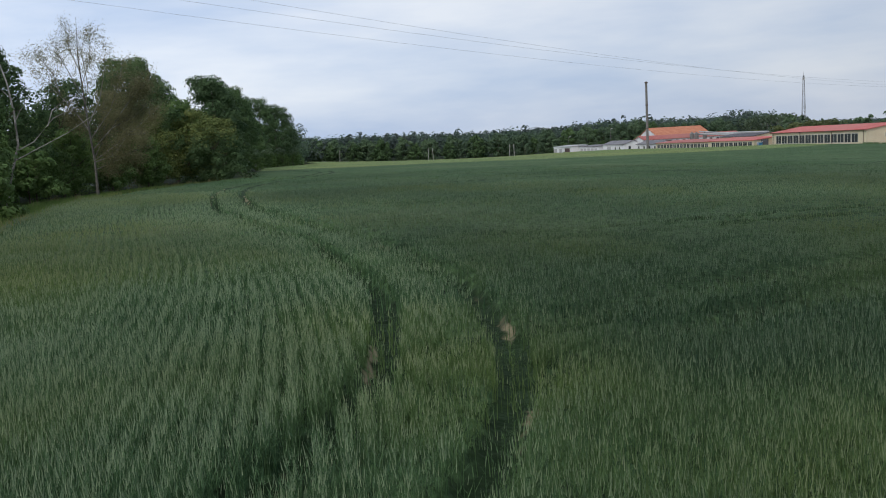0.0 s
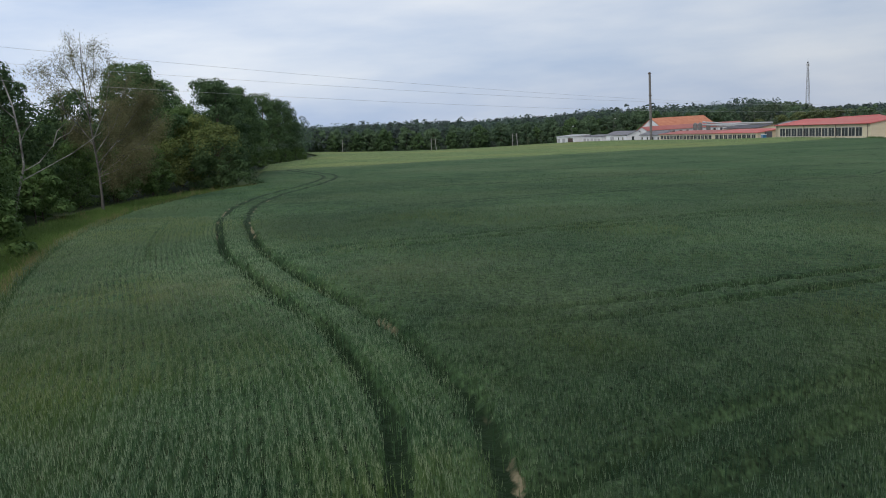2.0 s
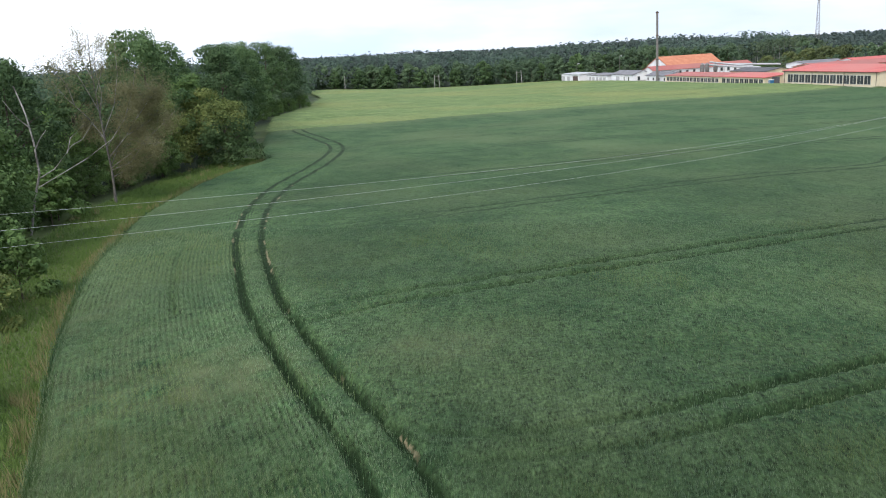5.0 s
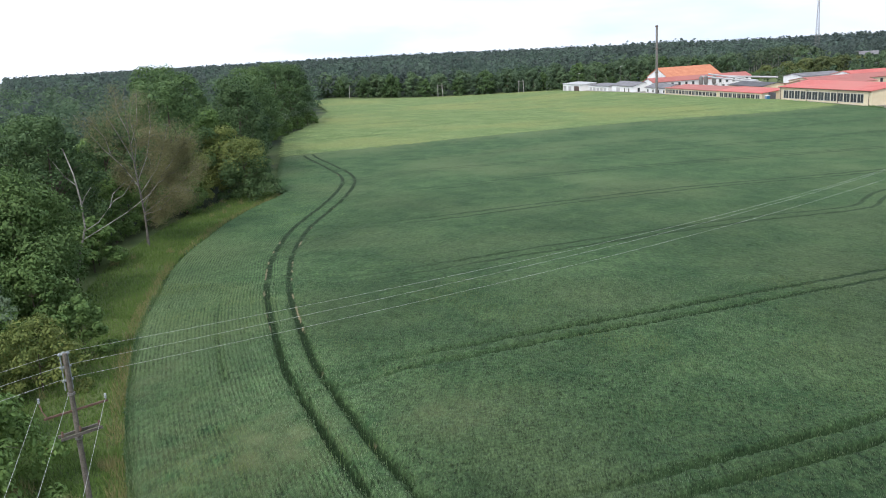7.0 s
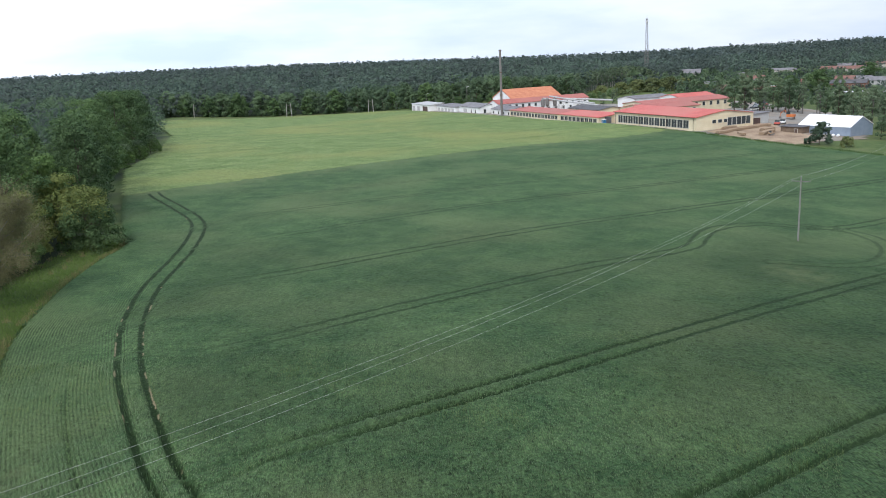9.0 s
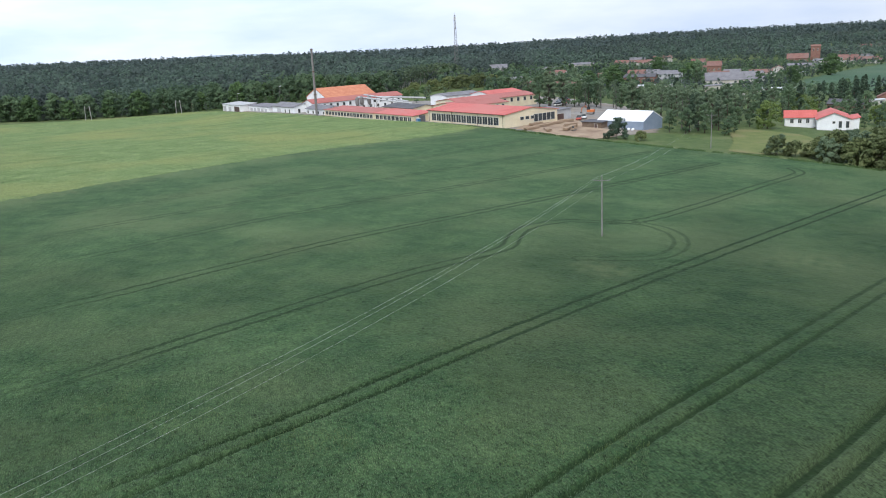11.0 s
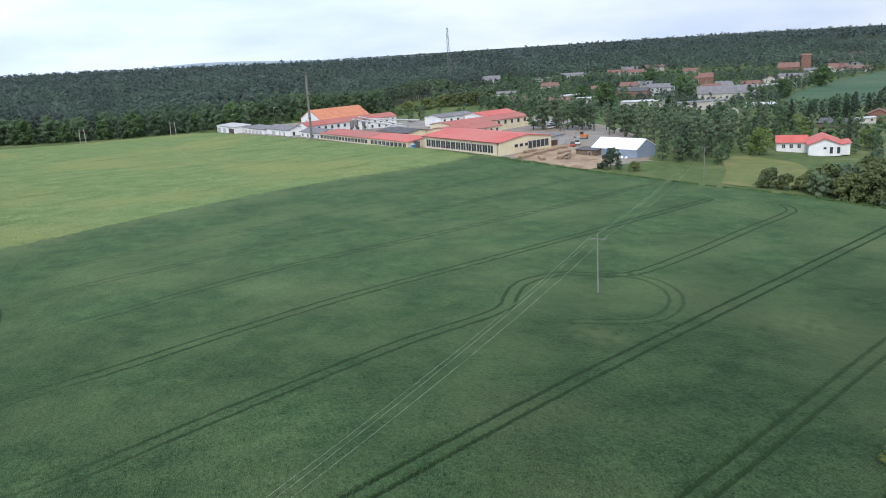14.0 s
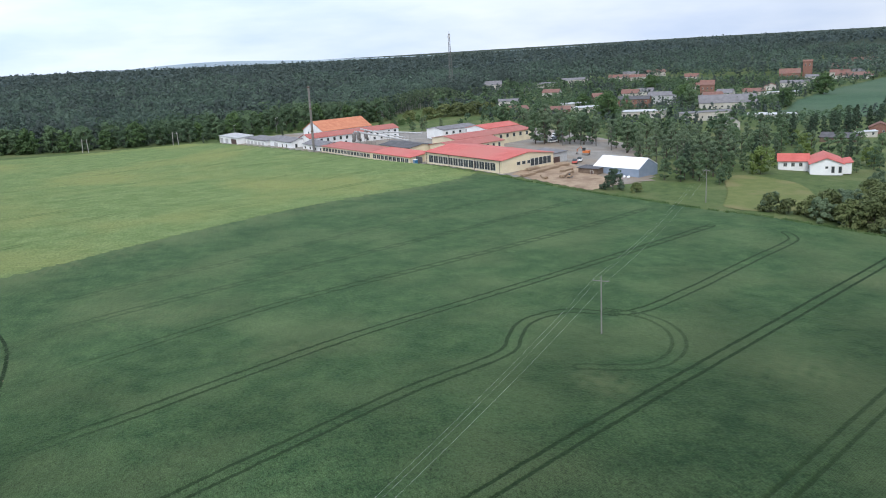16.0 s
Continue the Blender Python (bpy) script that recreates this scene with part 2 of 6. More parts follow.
LEAF_GREY = material("willow_leaves", (0.085, 0.13, 0.078), (0.2, 0.26, 0.16), 0.35, 2.0, 0.75, 0, island=0.4, translucent=0.35, vary="object")
LEAF_PINE = material("pine_needles", (0.034, 0.064, 0.042), (0.085, 0.12, 0.075), 0.2, 1.0, 0.8, 0, island=0.5, translucent=0.22, vary="object")
# the woods' base colours carry some blue of distance haze
WOODS = material("hazy_forest_leaves", (0.082, 0.122, 0.096), (0.145, 0.198, 0.148), 0.008, 0.05, 0.8, 0, island=0.1, third=(0.105, 0.148, 0.112), big=0.012, translucent=0.42, vary="tone")
EDGE_LEAVES = material("forest_edge_leaves", (0.062, 0.112, 0.062), (0.175, 0.24, 0.13), 0.03, 0.25, 0.8, 0, island=0.45, third=(0.08, 0.128, 0.074), big=0.02, translucent=0.3, vary="object")
EDGE_WOODS = material("forest_edge_crowns", (0.066, 0.118, 0.066), (0.18, 0.245, 0.135), 0.02, 0.08, 0.8, 0, island=0.15, third=(0.085, 0.135, 0.078), big=0.02, translucent=0.4, vary="tone")
# bluest of all: far haze painted into the tree colour
FAR_WOODS = material("far_hazy_forest", (0.09, 0.12, 0.115), (0.125, 0.16, 0.147), 0.006, 0.03, 0.8, 0, island=0.1, third=(0.1, 0.133, 0.126), big=0.006, translucent=0.42, vary="tone")
BARK = material("bark", (0.05, 0.04, 0.03), (0.14, 0.115, 0.09), 2.0, 14.0, 0.95, 0.6)
BARK_WHITE = material("birch_bark", (0.18, 0.17, 0.15), (0.42, 0.4, 0.36), 1.2, 7.0, 0.85, 0.4, third=(0.1, 0.09, 0.08), big=0.9)
BARK_PALE = material("pale_bark", (0.075, 0.068, 0.06), (0.2, 0.188, 0.165), 1.5, 10.0, 0.9, 0.5)
POLE_WOOD = material("weathered_pole_wood", (0.075, 0.066, 0.054), (0.17, 0.15, 0.125), 3.0, 20.0, 0.9, 0.5)
PALEWALL = material("weathered_pale_plaster", (0.42, 0.4, 0.36), (0.58, 0.56, 0.52), 0.4, 3.0, 0.9, 0.1, third=(0.45, 0.41, 0.35), big=0.15)
PALEROOF = material("pale_bitumen_roof", (0.42, 0.43, 0.44), (0.56, 0.57, 0.57), 0.3, 3.0, 0.8, 0.1)
POLE_GREY = material("grey_pole_timber", (0.15, 0.145, 0.13), (0.27, 0.26, 0.235), 2.0, 12.0, 0.9, 0.4)
CONCRETE = material("concrete", (0.3, 0.29, 0.27), (0.46, 0.44, 0.41), 1.0, 8.0, 0.9, 0.3)
STEEL = material("dull_steel", (0.16, 0.15, 0.14), (0.3, 0.28, 0.26), 2.0, 12.0, 0.55, 0.1, metal=0.6)
RUST = material("rusty_bracket", (0.08, 0.05, 0.035), (0.16, 0.1, 0.07), 4.0, 20.0, 0.85, 0.3)
WIRE = material("aluminium_wire", (0.6, 0.6, 0.57), (0.45, 0.45, 0.42), 1.0, 6.0, 0.6, 0)
GLASSY = material("insulator_porcelain", (0.2, 0.22, 0.22), (0.34, 0.36, 0.35), 2.0, 10.0, 0.2, 0)
CREAM = material("cream_plaster", (0.62, 0.53, 0.36), (0.74, 0.65, 0.47), 0.5, 4.0, 0.9, 0.1, third=(0.6, 0.52, 0.38), big=0.12)
WHITE = material("white_plaster", (0.7, 0.7, 0.69), (0.82, 0.82, 0.81), 0.5, 4.0, 0.85, 0.1, third=(0.66, 0.66, 0.65), big=0.15)
GREYWALL = material("grey_plaster", (0.36, 0.36, 0.36), (0.48, 0.48, 0.47), 0.6, 5.0, 0.9, 0.15)
BLUEGREY = material("blue_grey_sheet", (0.2, 0.25, 0.32), (0.27, 0.32, 0.39), 0.6, 5.0, 0.6, 0.1)
BRICK = material("red_brick_wall", (0.17, 0.085, 0.065), (0.27, 0.15, 0.115), 0.8, 6.0, 0.9, 0.3)
BROWNWALL = material("brown_cladding", (0.12, 0.085, 0.06), (0.2, 0.15, 0.11), 0.8, 6.0, 0.9, 0.2)
REDROOF = material("red_metal_roof", (0.44, 0.095, 0.075), (0.57, 0.15, 0.125), 0.3, 3.0, 0.6, 0.1, third=(0.48, 0.15, 0.12), big=0.06)
ORANGEROOF = material("orange_tile_roof", (0.42, 0.15, 0.085), (0.57, 0.25, 0.14), 0.5, 5.0, 0.85, 0.3)
DARKROOF = material("dark_felt_roof", (0.07, 0.07, 0.075), (0.14, 0.135, 0.14), 0.4, 4.0, 0.9, 0.2)
GREYROOF = material("grey_sheet_roof", (0.135, 0.13, 0.135), (0.23, 0.22, 0.225), 0.4, 4.0, 0.7, 0.2)
MUTEDROOF = material("weathered_tile_roof", (0.155, 0.08, 0.066), (0.25, 0.138, 0.11), 0.5, 5.0, 0.9, 0.3, third=(0.2, 0.125, 0.105), big=0.1)
FADEDROOF = material("faded_red_sheet_roof", (0.33, 0.1, 0.085), (0.45, 0.165, 0.135), 0.3, 3.0, 0.7, 0.1, third=(0.36, 0.14, 0.115), big=0.08)
TENTWHITE = material("white_tarpaulin", (0.78, 0.78, 0.79), (0.88, 0.88, 0.88), 0.4, 3.0, 0.5, 0.05)
PANE = material("dark_window_glass", (0.03, 0.036, 0.04), (0.08, 0.09, 0.095), 0.4, 2.0, 0.12, 0, obj_random=0.6)
FRAME = material("window_frame_paint", (0.45, 0.43, 0.38), (0.58, 0.56, 0.5), 1.0, 6.0, 0.6, 0)
BLUEPAINT = material("blue_container_paint", (0.035, 0.14, 0.28), (0.06, 0.2, 0.36), 0.8, 6.0, 0.5, 0.05)
DARKGATE = material("brown_gate_paint", (0.07, 0.045, 0.04), (0.12, 0.08, 0.07), 1.0, 8.0, 0.7, 0.1)
YARD = material("concrete_yard", (0.19, 0.175, 0.155), (0.31, 0.29, 0.26), 0.2, 3.0, 0.95, 0.2, third=(0.24, 0.19, 0.14), big=0.08)
SAND = material("bare_sand", (0.27, 0.19, 0.125), (0.42, 0.32, 0.22), 0.4, 5.0, 0.95, 0.4, third=(0.22, 0.15, 0.1), big=0.15)
# distance haze painted as the hills' own blue-grey
HILLS = material("far_hazed_hills", (0.3, 0.37, 0.43), (0.36, 0.43, 0.48), 0.002, 0.01, 0.95, 0)
LAWN = material("mown_lawn", (0.1, 0.128, 0.036), (0.155, 0.172, 0.056), 0.3, 5.0, 0.95, 0.4, third=(0.18, 0.17, 0.07), big=0.1)
MACHINE = material("orange_machine_paint", (0.45, 0.12, 0.04), (0.58, 0.2, 0.07), 1.0, 8.0, 0.5, 0.05)


# ---- helpers ----
def smooth(e0, e1, v):
    k = np.clip((np.asarray(v, float) - e0) / (e1 - e0), 0, 1)
    return k * k * (3 - 2 * k)


def height(x, y):
    """The lie of the land: the field's gentle fall, the village in the dip, level woods."""
    x, y = np.asarray(x, float), np.asarray(y, float)
    u, v = np.clip(x, -90, 180) / 100, np.clip(y, 0, 440) / 100
    z = -1.983 * u - 0.887 * v - 3.508 * u * u - 0.783 * u * v - 0.126 * v * v + 1.786 * u * u * v + 0.34 * u * v * v
    dip = -8.3 - 16 * (1 - np.exp(-np.maximum(x - 180, 0) / 250))
    z = z + (dip - z) * smooth(120, 200, x)
    z = z + (-5.6 - z) * smooth(40, 110, x) * smooth(255, 330, y) * (1 - smooth(120, 200, x))
    way, far = np.degrees(np.arctan2(x, np.maximum(y, 1))), np.hypot(x, y)
    return z + (-6 - 11 * np.exp(-(((way - 15) / 15) ** 2)) - z) * smooth(900, 1500, far) - 30 * smooth(2000, 4500, far)


def height1(x, y):
    return float(height(x, y))


def mesh_of(name, verts, faces):
    """A mesh from an array of points and an array of triangles or quads."""
    verts, faces = np.asarray(verts, np.float32), np.asarray(faces, np.int32)
    me = bpy.data.meshes.new(name)
    k = faces.shape[1]
    me.vertices.add(len(verts))
    me.vertices.foreach_set("co", verts.ravel())
    me.loops.add(faces.size)
    me.loops.foreach_set("vertex_index", faces.ravel())
    me.polygons.add(len(faces))
    me.polygons.foreach_set("loop_start", np.arange(0, faces.size, k, dtype=np.int32))
    me.polygons.foreach_set("loop_total", np.full(len(faces), k, np.int32))
    me.update(calc_edges=True)
    return me


def mark(me, name, values):
    me.attributes.new(name, "FLOAT", "POINT").data.foreach_set("value", np.asarray(values, np.float32))


def part(name, data, mat, parent=None, label=""):
    """Links a mesh or a bmesh as one object, under a thing or a part."""
    if isinstance(data, bmesh.types.BMesh):
        me = bpy.data.meshes.new(name)
        data.to_mesh(me)
        data.free()
        data = me
    if mat is not None and not data.materials:
        data.materials.append(mat)
    ob = new(name, data)
    ob.parent = parent
    if label:
        tagged(ob, label)
    return ob


def box(bm, x0, y0, z0, x1, y1, z1):
    v = [bm.verts.new(p) for p in ((x0, y0, z0), (x1, y0, z0), (x1, y1, z0), (x0, y1, z0), (x0, y0, z1), (x1, y0, z1), (x1, y1, z1), (x0, y1, z1))]
    for f in ((3, 2, 1, 0), (4, 5, 6, 7), (0, 1, 5, 4), (1, 2, 6, 5), (2, 3, 7, 6), (3, 0, 4, 7)):
        bm.faces.new([v[i] for i in f])
    return bm


def tube(bm, points, radii, sides=7):
    """A tapered tube along points."""
    rings = []
    pts = [Vector(p) for p in points]
    for i, p in enumerate(pts):
        d = (pts[min(i + 1, len(pts) - 1)] - pts[max(i - 1, 0)]).normalized()
        a = d.orthogonal().normalized()
        c = d.cross(a)
        rings.append([bm.verts.new(p + (a * math.cos(2 * math.pi * k / sides) + c * math.sin(2 * math.pi * k / sides)) * radii[i]) for k in range(sides)])
    for r, s in zip(rings, rings[1:]):
        for k in range(sides):
            bm.faces.new((r[k], r[(k + 1) % sides], s[(k + 1) % sides], s[k]))
    bm.faces.new(rings[0][::-1])
    bm.faces.new(rings[-1])
    return bm


def spline(points, step=1.0):
    """A smooth line through points, sampled about every step metres."""
    p = np.array([points[0], *points, points[-1]], float)
    out = []
    for a, b, c, d in zip(p, p[1:], p[2:], p[3:]):
        n = max(2, int(np.linalg.norm(c - b) / step))
        for t in np.arange(n) / n:
            out.append(0.5 * (2 * b + (c - a) * t + (2 * a - 5 * b + 4 * c - d) * t * t + (3 * b - a - 3 * c + d) * t ** 3))
    return np.array([*out, p[-1]])


def inside(x, y, poly):
    hit = np.zeros(np.shape(x), bool)
    poly = np.asarray(poly, float)
    for (x0, y0), (x1, y1) in zip(poly, np.roll(poly, -1, 0)):
        cross = (y0 > y) != (y1 > y)
        hit ^= cross & (x < (x1 - x0) * (y - y0) / (y1 - y0 if y1 != y0 else 1e-9) + x0)
    return hit


def near_line(x, y, line, reach):
    """The distance from each point to a line, where it is within reach."""
    d = np.full(np.shape(x), reach, float)
    for i in range(0, len(line) - 1, 12):
        bit = line[i : i + 13]
        lo, hi = bit.min(0) - reach, bit.max(0) + reach
        k = np.nonzero((x > lo[0]) & (x < hi[0]) & (y > lo[1]) & (y < hi[1]))
        if not len(k[0]):
            continue
        px, py, best = x[k], y[k], d[k]
        for a, b in zip(bit, bit[1:]):
            e = b - a
            t = np.clip(((px - a[0]) * e[0] + (py - a[1]) * e[1]) / (e @ e + 1e-9), 0, 1)
            best = np.minimum(best, np.hypot(px - a[0] - t * e[0], py - a[1] - t * e[1]))
        d[k] = best
    return d


def offset(line, side):
    d = np.gradient(line, axis=0)
    d /= np.linalg.norm(d, axis=1)[:, None] + 1e-9
    return line + np.stack([d[:, 1], -d[:, 0]], 1) * side


rng = np.random.default_rng(7)


# ---- the land ----
def graded(edges, steps):
    out = [edges[0]]
    for a, b, s in zip(edges, edges[1:], steps):
        n = max(1, round((b - a) / s))
        out += list(a + (b - a) * (np.arange(n) + 1) / n)
    return np.array(out)


def sheet(name, xs, ys, keep, z_of, mat, marks=()):
    """A sheet over a grid of plan lines, kept where keep(x, y) is true."""
    gx, gy = np.meshgrid(xs, ys)
    flat_x, flat_y = gx.ravel(), gy.ravel()
    z = z_of(flat_x, flat_y)
    nx, ny = len(xs), len(ys)
    i = (np.arange(ny - 1)[:, None] * nx + np.arange(nx - 1)[None]).ravel()
    faces = np.stack([i, i + 1, i + nx + 1, i + nx], 1)
    cx, cy = flat_x[faces].mean(1), flat_y[faces].mean(1)
    faces = faces[keep(cx, cy)]
    used, back = np.unique(faces, return_inverse=True)
    me = mesh_of(name, np.stack([flat_x, flat_y, z], 1)[used], back.reshape(faces.shape))
    for key, fn in marks:
        mark(me, key, fn(flat_x[used], flat_y[used]))
    me.polygons.foreach_set("use_smooth", np.ones(len(me.polygons), bool))
    return part(name, me, mat)


WHEAT_WEST = spline([(6, -62), (-2, -30), (-7, 0), (-11, 16), (-16.3, 28.2), (-18.5, 32.6), (-21.7, 39.8), (-24.5, 46.8), (-26.9, 53.8), (-29.3, 63), (-31.3, 71), (-32.5, 83), (-33, 93), (-32.5, 103), (-31.8, 111), (-36.5, 125), (-41, 142), (-44, 154.5)], 3.0)
SEAM = spline([(-44, 154.5), (-36, 162.5), (-22, 172.5), (1, 192), (31, 213), (56, 224), (76, 231.5), (92, 242)], 4.0)
EAST = spline([(95.5, 233), (103.5, 205), (111, 187), (118, 172), (121.5, 164.5), (128.5, 155), (134, 144), (139, 132), (152, 108), (178, 70), (215, 30)], 4.0)
WHEAT_AREA = [*WHEAT_WEST, *SEAM, *EAST, (215, -62)]
BARLEY_AREA = [*SEAM[::-1], (-49, 174), (-55, 197), (-57.5, 240), (-66, 300), (-92, 385), (-85, 400), (-54, 411), (-11, 424), (12, 424), (22, 414), (54, 337.5), (84.5, 268)]
YARD_AREA = [(87.5, 269), (99, 238), (107.5, 212), (113, 203), (133, 207), (150, 235), (175, 290), (170, 350), (120, 390), (70, 420), (26, 421), (27, 412), (58.5, 338)]

TRAMLINES = [spline(p) for p in (
    [(3, -60), (-1.5, -20), (-2.2, -4), (-1.2, 4), (-0.25, 8.5), (0.15, 11), (0.2, 13.5), (-0.35, 17.5), (-1.1, 20.2), (-3.6, 26.3), (-6.9, 32.2), (-10.6, 39.5), (-13, 44.8), (-17.4, 57), (-19.5, 64.5), (-21.2, 72.5), (-22.5, 84), (-22.5, 96), (-22.6, 106), (-23.7, 118.2), (-26, 127), (-31, 138.6), (-37, 151.5), (-40.4, 161)],
    [(0.3, 12.2), (1.7, 13.9), (4.0, 16.0), (8.6, 19.6), (20, 25.2), (41, 35), (80, 56), (140, 90)],
    [(-4.6, 28.3), (-1.5, 26.5), (4.2, 27.7), (8.8, 30), (15.6, 33.5), (27.8, 40.4), (42.2, 47.9), (52.2, 53.2), (75.5, 65.6), (135, 97)],
    [(-11, 39.5), (-9.3, 40.6), (-6.6, 43), (-3.3, 44.9), (3.4, 48.7), (11.1, 52.8), (22.2, 59.0), (37, 67.2), (70.7, 85.2), (87.9, 94.4), (125.7, 114.8), (135, 120)],
    [(-19.2, 63), (-17, 63.6), (-14.8, 62.4), (-12, 63.1), (-9.2, 64.6), (-0.5, 70.2), (10.4, 76.8), (24.5, 85.1), (38.6, 92.0), (42.8, 97.6), (45.8, 102), (49.4, 104.6), (55.3, 105.6), (63.2, 101.8), (77.0, 108.2), (98.1, 120.7), (116.5, 131.2), (120.8, 134.8), (122.5, 139)],
    [(-21.2, 72), (-20, 80), (-16.5, 84.3), (-6, 90), (6.6, 97.6), (22.6, 106.6), (42.2, 115.8), (67.9, 128.2), (103, 145.7), (112, 150)],
    [(-22.5, 99), (-20.5, 104), (-16, 107), (0.5, 117.6), (18, 128), (39.3, 137.6), (62, 148), (90, 161.5), (108, 171)],
    [(-23.8, 118), (-20, 124), (-9.5, 131.5), (8.1, 140.7), (30.7, 152.6), (56.5, 165.8), (84, 180), (100, 189)],
    [(-28, 133), (-20, 142), (12, 160), (50, 182), (95, 208)],
)]
LOOP = spline([(46, 84.5), (53.8, 81.6), (60, 85), (64, 91.5), (64.4, 98.5), (60.5, 104)])
DEPTH = [1.0, 0.85, 0.7, 0.96, 0.8, 0.78, 0.55, 0.42, 0.3]
STREAK = spline([(-22.8, 59.5), (-20.7, 52.4), (-18.4, 46), (-16.1, 40.7)])
DRY = [(-15, 27, 7, 17, 0.3), (-11, 32.5, 3.0, 4.0, 0.75), (-7, 16.5, 2.5, 2.5, 0.45), (-20.5, 41, 1.8, 4.5, 0.35), (46, 79, 3, 5, 0.4), (71, 74, 7, 5, 0.3), (112, 105, 9, 5, 0.3), (-2.7, 36, 3, 2.5, 0.35), (-15, 31, 2.5, 3, 0.45), (49, 102, 4, 3, 0.25), (14, 104, 9, 4, 0.25), (-5, 128, 12, 6, 0.25)]


def tracks(x, y, lines=None):
    """The distance to the tractor line whose ruts lie nearest, and how worn that line is."""
    u, w, best = np.full(np.shape(x), 3.0), np.zeros(np.shape(x)), np.full(np.shape(x), 2.1)
    for line, deep in lines or [*zip(TRAMLINES, DEPTH), (LOOP, 0.55)]:
        d = near_line(x, y, line, 3.0)
        if lines is None and not any(line is q for q in TRAMLINES[:2]):
            side = x - np.interp(y, TRAMLINES[0][:, 1], TRAMLINES[0][:, 0])
            deep = deep * (0.25 + 0.75 * smooth(3, 20, side))
        k = np.abs(d - 0.9)
        u, w, best = np.where(k < best, d, u), np.where(k < best, deep, w), np.minimum(best, k)
    return u, w


def trodden(x, y, grow=1.0):
    """How far the crop is pressed down: 1 in the wheel tracks."""
    u, w = tracks(x, y)
    grow = grow * np.where((np.abs(w - 0.85) < 0.01) & (x > 4), 1.7, 1.0)  # the second lap is wider trodden
    out = w * (1 - smooth(0.18 * grow, 0.34 * grow, np.abs(u - 0.9)))
    out = np.maximum(out, 0.7 * (1 - smooth(0.08, 0.22, near_line(x, y, STREAK, 1.0))))
    return out * smooth(0.5, 4.0, near_line(x, y, SEAM, 5.0))


def waves(x, y, s, seed):
    """Cheap smooth noise in the plane, about -1 to 1."""
    r = np.random.default_rng(seed)
    out = np.zeros(np.shape(x))
    for _ in range(7):
        a, f, p = r.uniform(0, 2 * math.pi), r.uniform(0.6, 1.7) / s, r.uniform(0, 2 * math.pi)
        out += np.sin((x * math.cos(a) + y * math.sin(a)) * f * 2 * math.pi + p)
    return out / 3.5


CROP_TOP = 0.56


def wheat_top(x, y):
    t = trodden(x, y)
    rough = 0.035 * waves(x, y, 0.9, 3) + 0.04 * waves(x, y, 4.0, 4) + 0.025 * waves(x, y, 17.0, 5)
    edge = near_line(x, y, WHEAT_WEST, 1.0)
    return height(x, y) + (CROP_TOP - 0.34 * (1 - smooth(15, 32, y)) + rough) * (1 - 0.92 * t * (1 - smooth(34, 72, y))) * (0.25 + 0.75 * smooth(0.0, 0.6, edge))


def centre(x, y):
    u, w = tracks(x, y)
    streak = near_line(x, y, STREAK, 1.0)
    return np.where(streak < 0.16, 0.9, u)


def worn(x, y):
    """How worn the ruts are; past 1 where the main lap is scuffed down to dry earth."""
    w = tracks(x, y)[1]
    w = w + np.where(w > 0.99, 0.045 * np.maximum(smooth(44, 54, y) * (1 - smooth(76, 88, y)), 0.8 * (1 - smooth(14, 19, y)) + 0.4 * smooth(21, 23, y) * (1 - smooth(29, 31, y))), 0)
    return np.where(near_line(x, y, STREAK, 1.0) < 0.16, 0.8, w) * smooth(0.5, 4.0, near_line(x, y, SEAM, 5.0))


def crop_dark(x, y):
    """How far the crop's colour is darkened over the plan, most on the field's east."""
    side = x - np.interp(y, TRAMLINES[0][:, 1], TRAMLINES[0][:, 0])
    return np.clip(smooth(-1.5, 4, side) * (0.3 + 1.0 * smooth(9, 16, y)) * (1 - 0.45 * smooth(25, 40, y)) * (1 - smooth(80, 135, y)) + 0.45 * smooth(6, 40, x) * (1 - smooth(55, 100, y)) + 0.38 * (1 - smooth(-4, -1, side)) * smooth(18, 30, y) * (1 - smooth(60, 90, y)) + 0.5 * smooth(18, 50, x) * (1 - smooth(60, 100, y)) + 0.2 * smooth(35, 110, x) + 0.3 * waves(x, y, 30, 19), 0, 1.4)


def lane(x, y):
    """Metres across the drilled rows: from the verge on the first lap's west, slantwise on its east."""
    west = x < np.interp(y, TRAMLINES[0][:, 1], TRAMLINES[0][:, 0])
    return np.where(west & (y < 165), near_line(x, y, WHEAT_WEST, 40.0) - 0.125, -0.446 * x + 0.895 * y)


def drilled(x, y):
    west = x < np.interp(y, TRAMLINES[0][:, 1], TRAMLINES[0][:, 0])
    return np.where(west, 0.9, 0.3) * (0.6 + 0.4 * np.clip(waves(x, y, 12, 15), -1, 1)) * (1 - smooth(70, 130, y))


def dry(x, y):
    out = np.zeros(np.shape(x))
    for cx, cy, rx, ry, k in DRY:
        out = np.maximum(out, k * np.exp(-(((x - cx) / rx) ** 2) - ((y - cy) / ry) ** 2))
    out = np.maximum(out, 0.55 * np.exp(-((near_line(x, y, SEAM, 20.0) / 6.5) ** 2)) * np.clip(0.75 + 0.5 * waves(x, y, 14, 17), 0, 1))
    return out * np.clip(0.7 + 0.5 * waves(x, y, 2.5, 16), 0, 1)


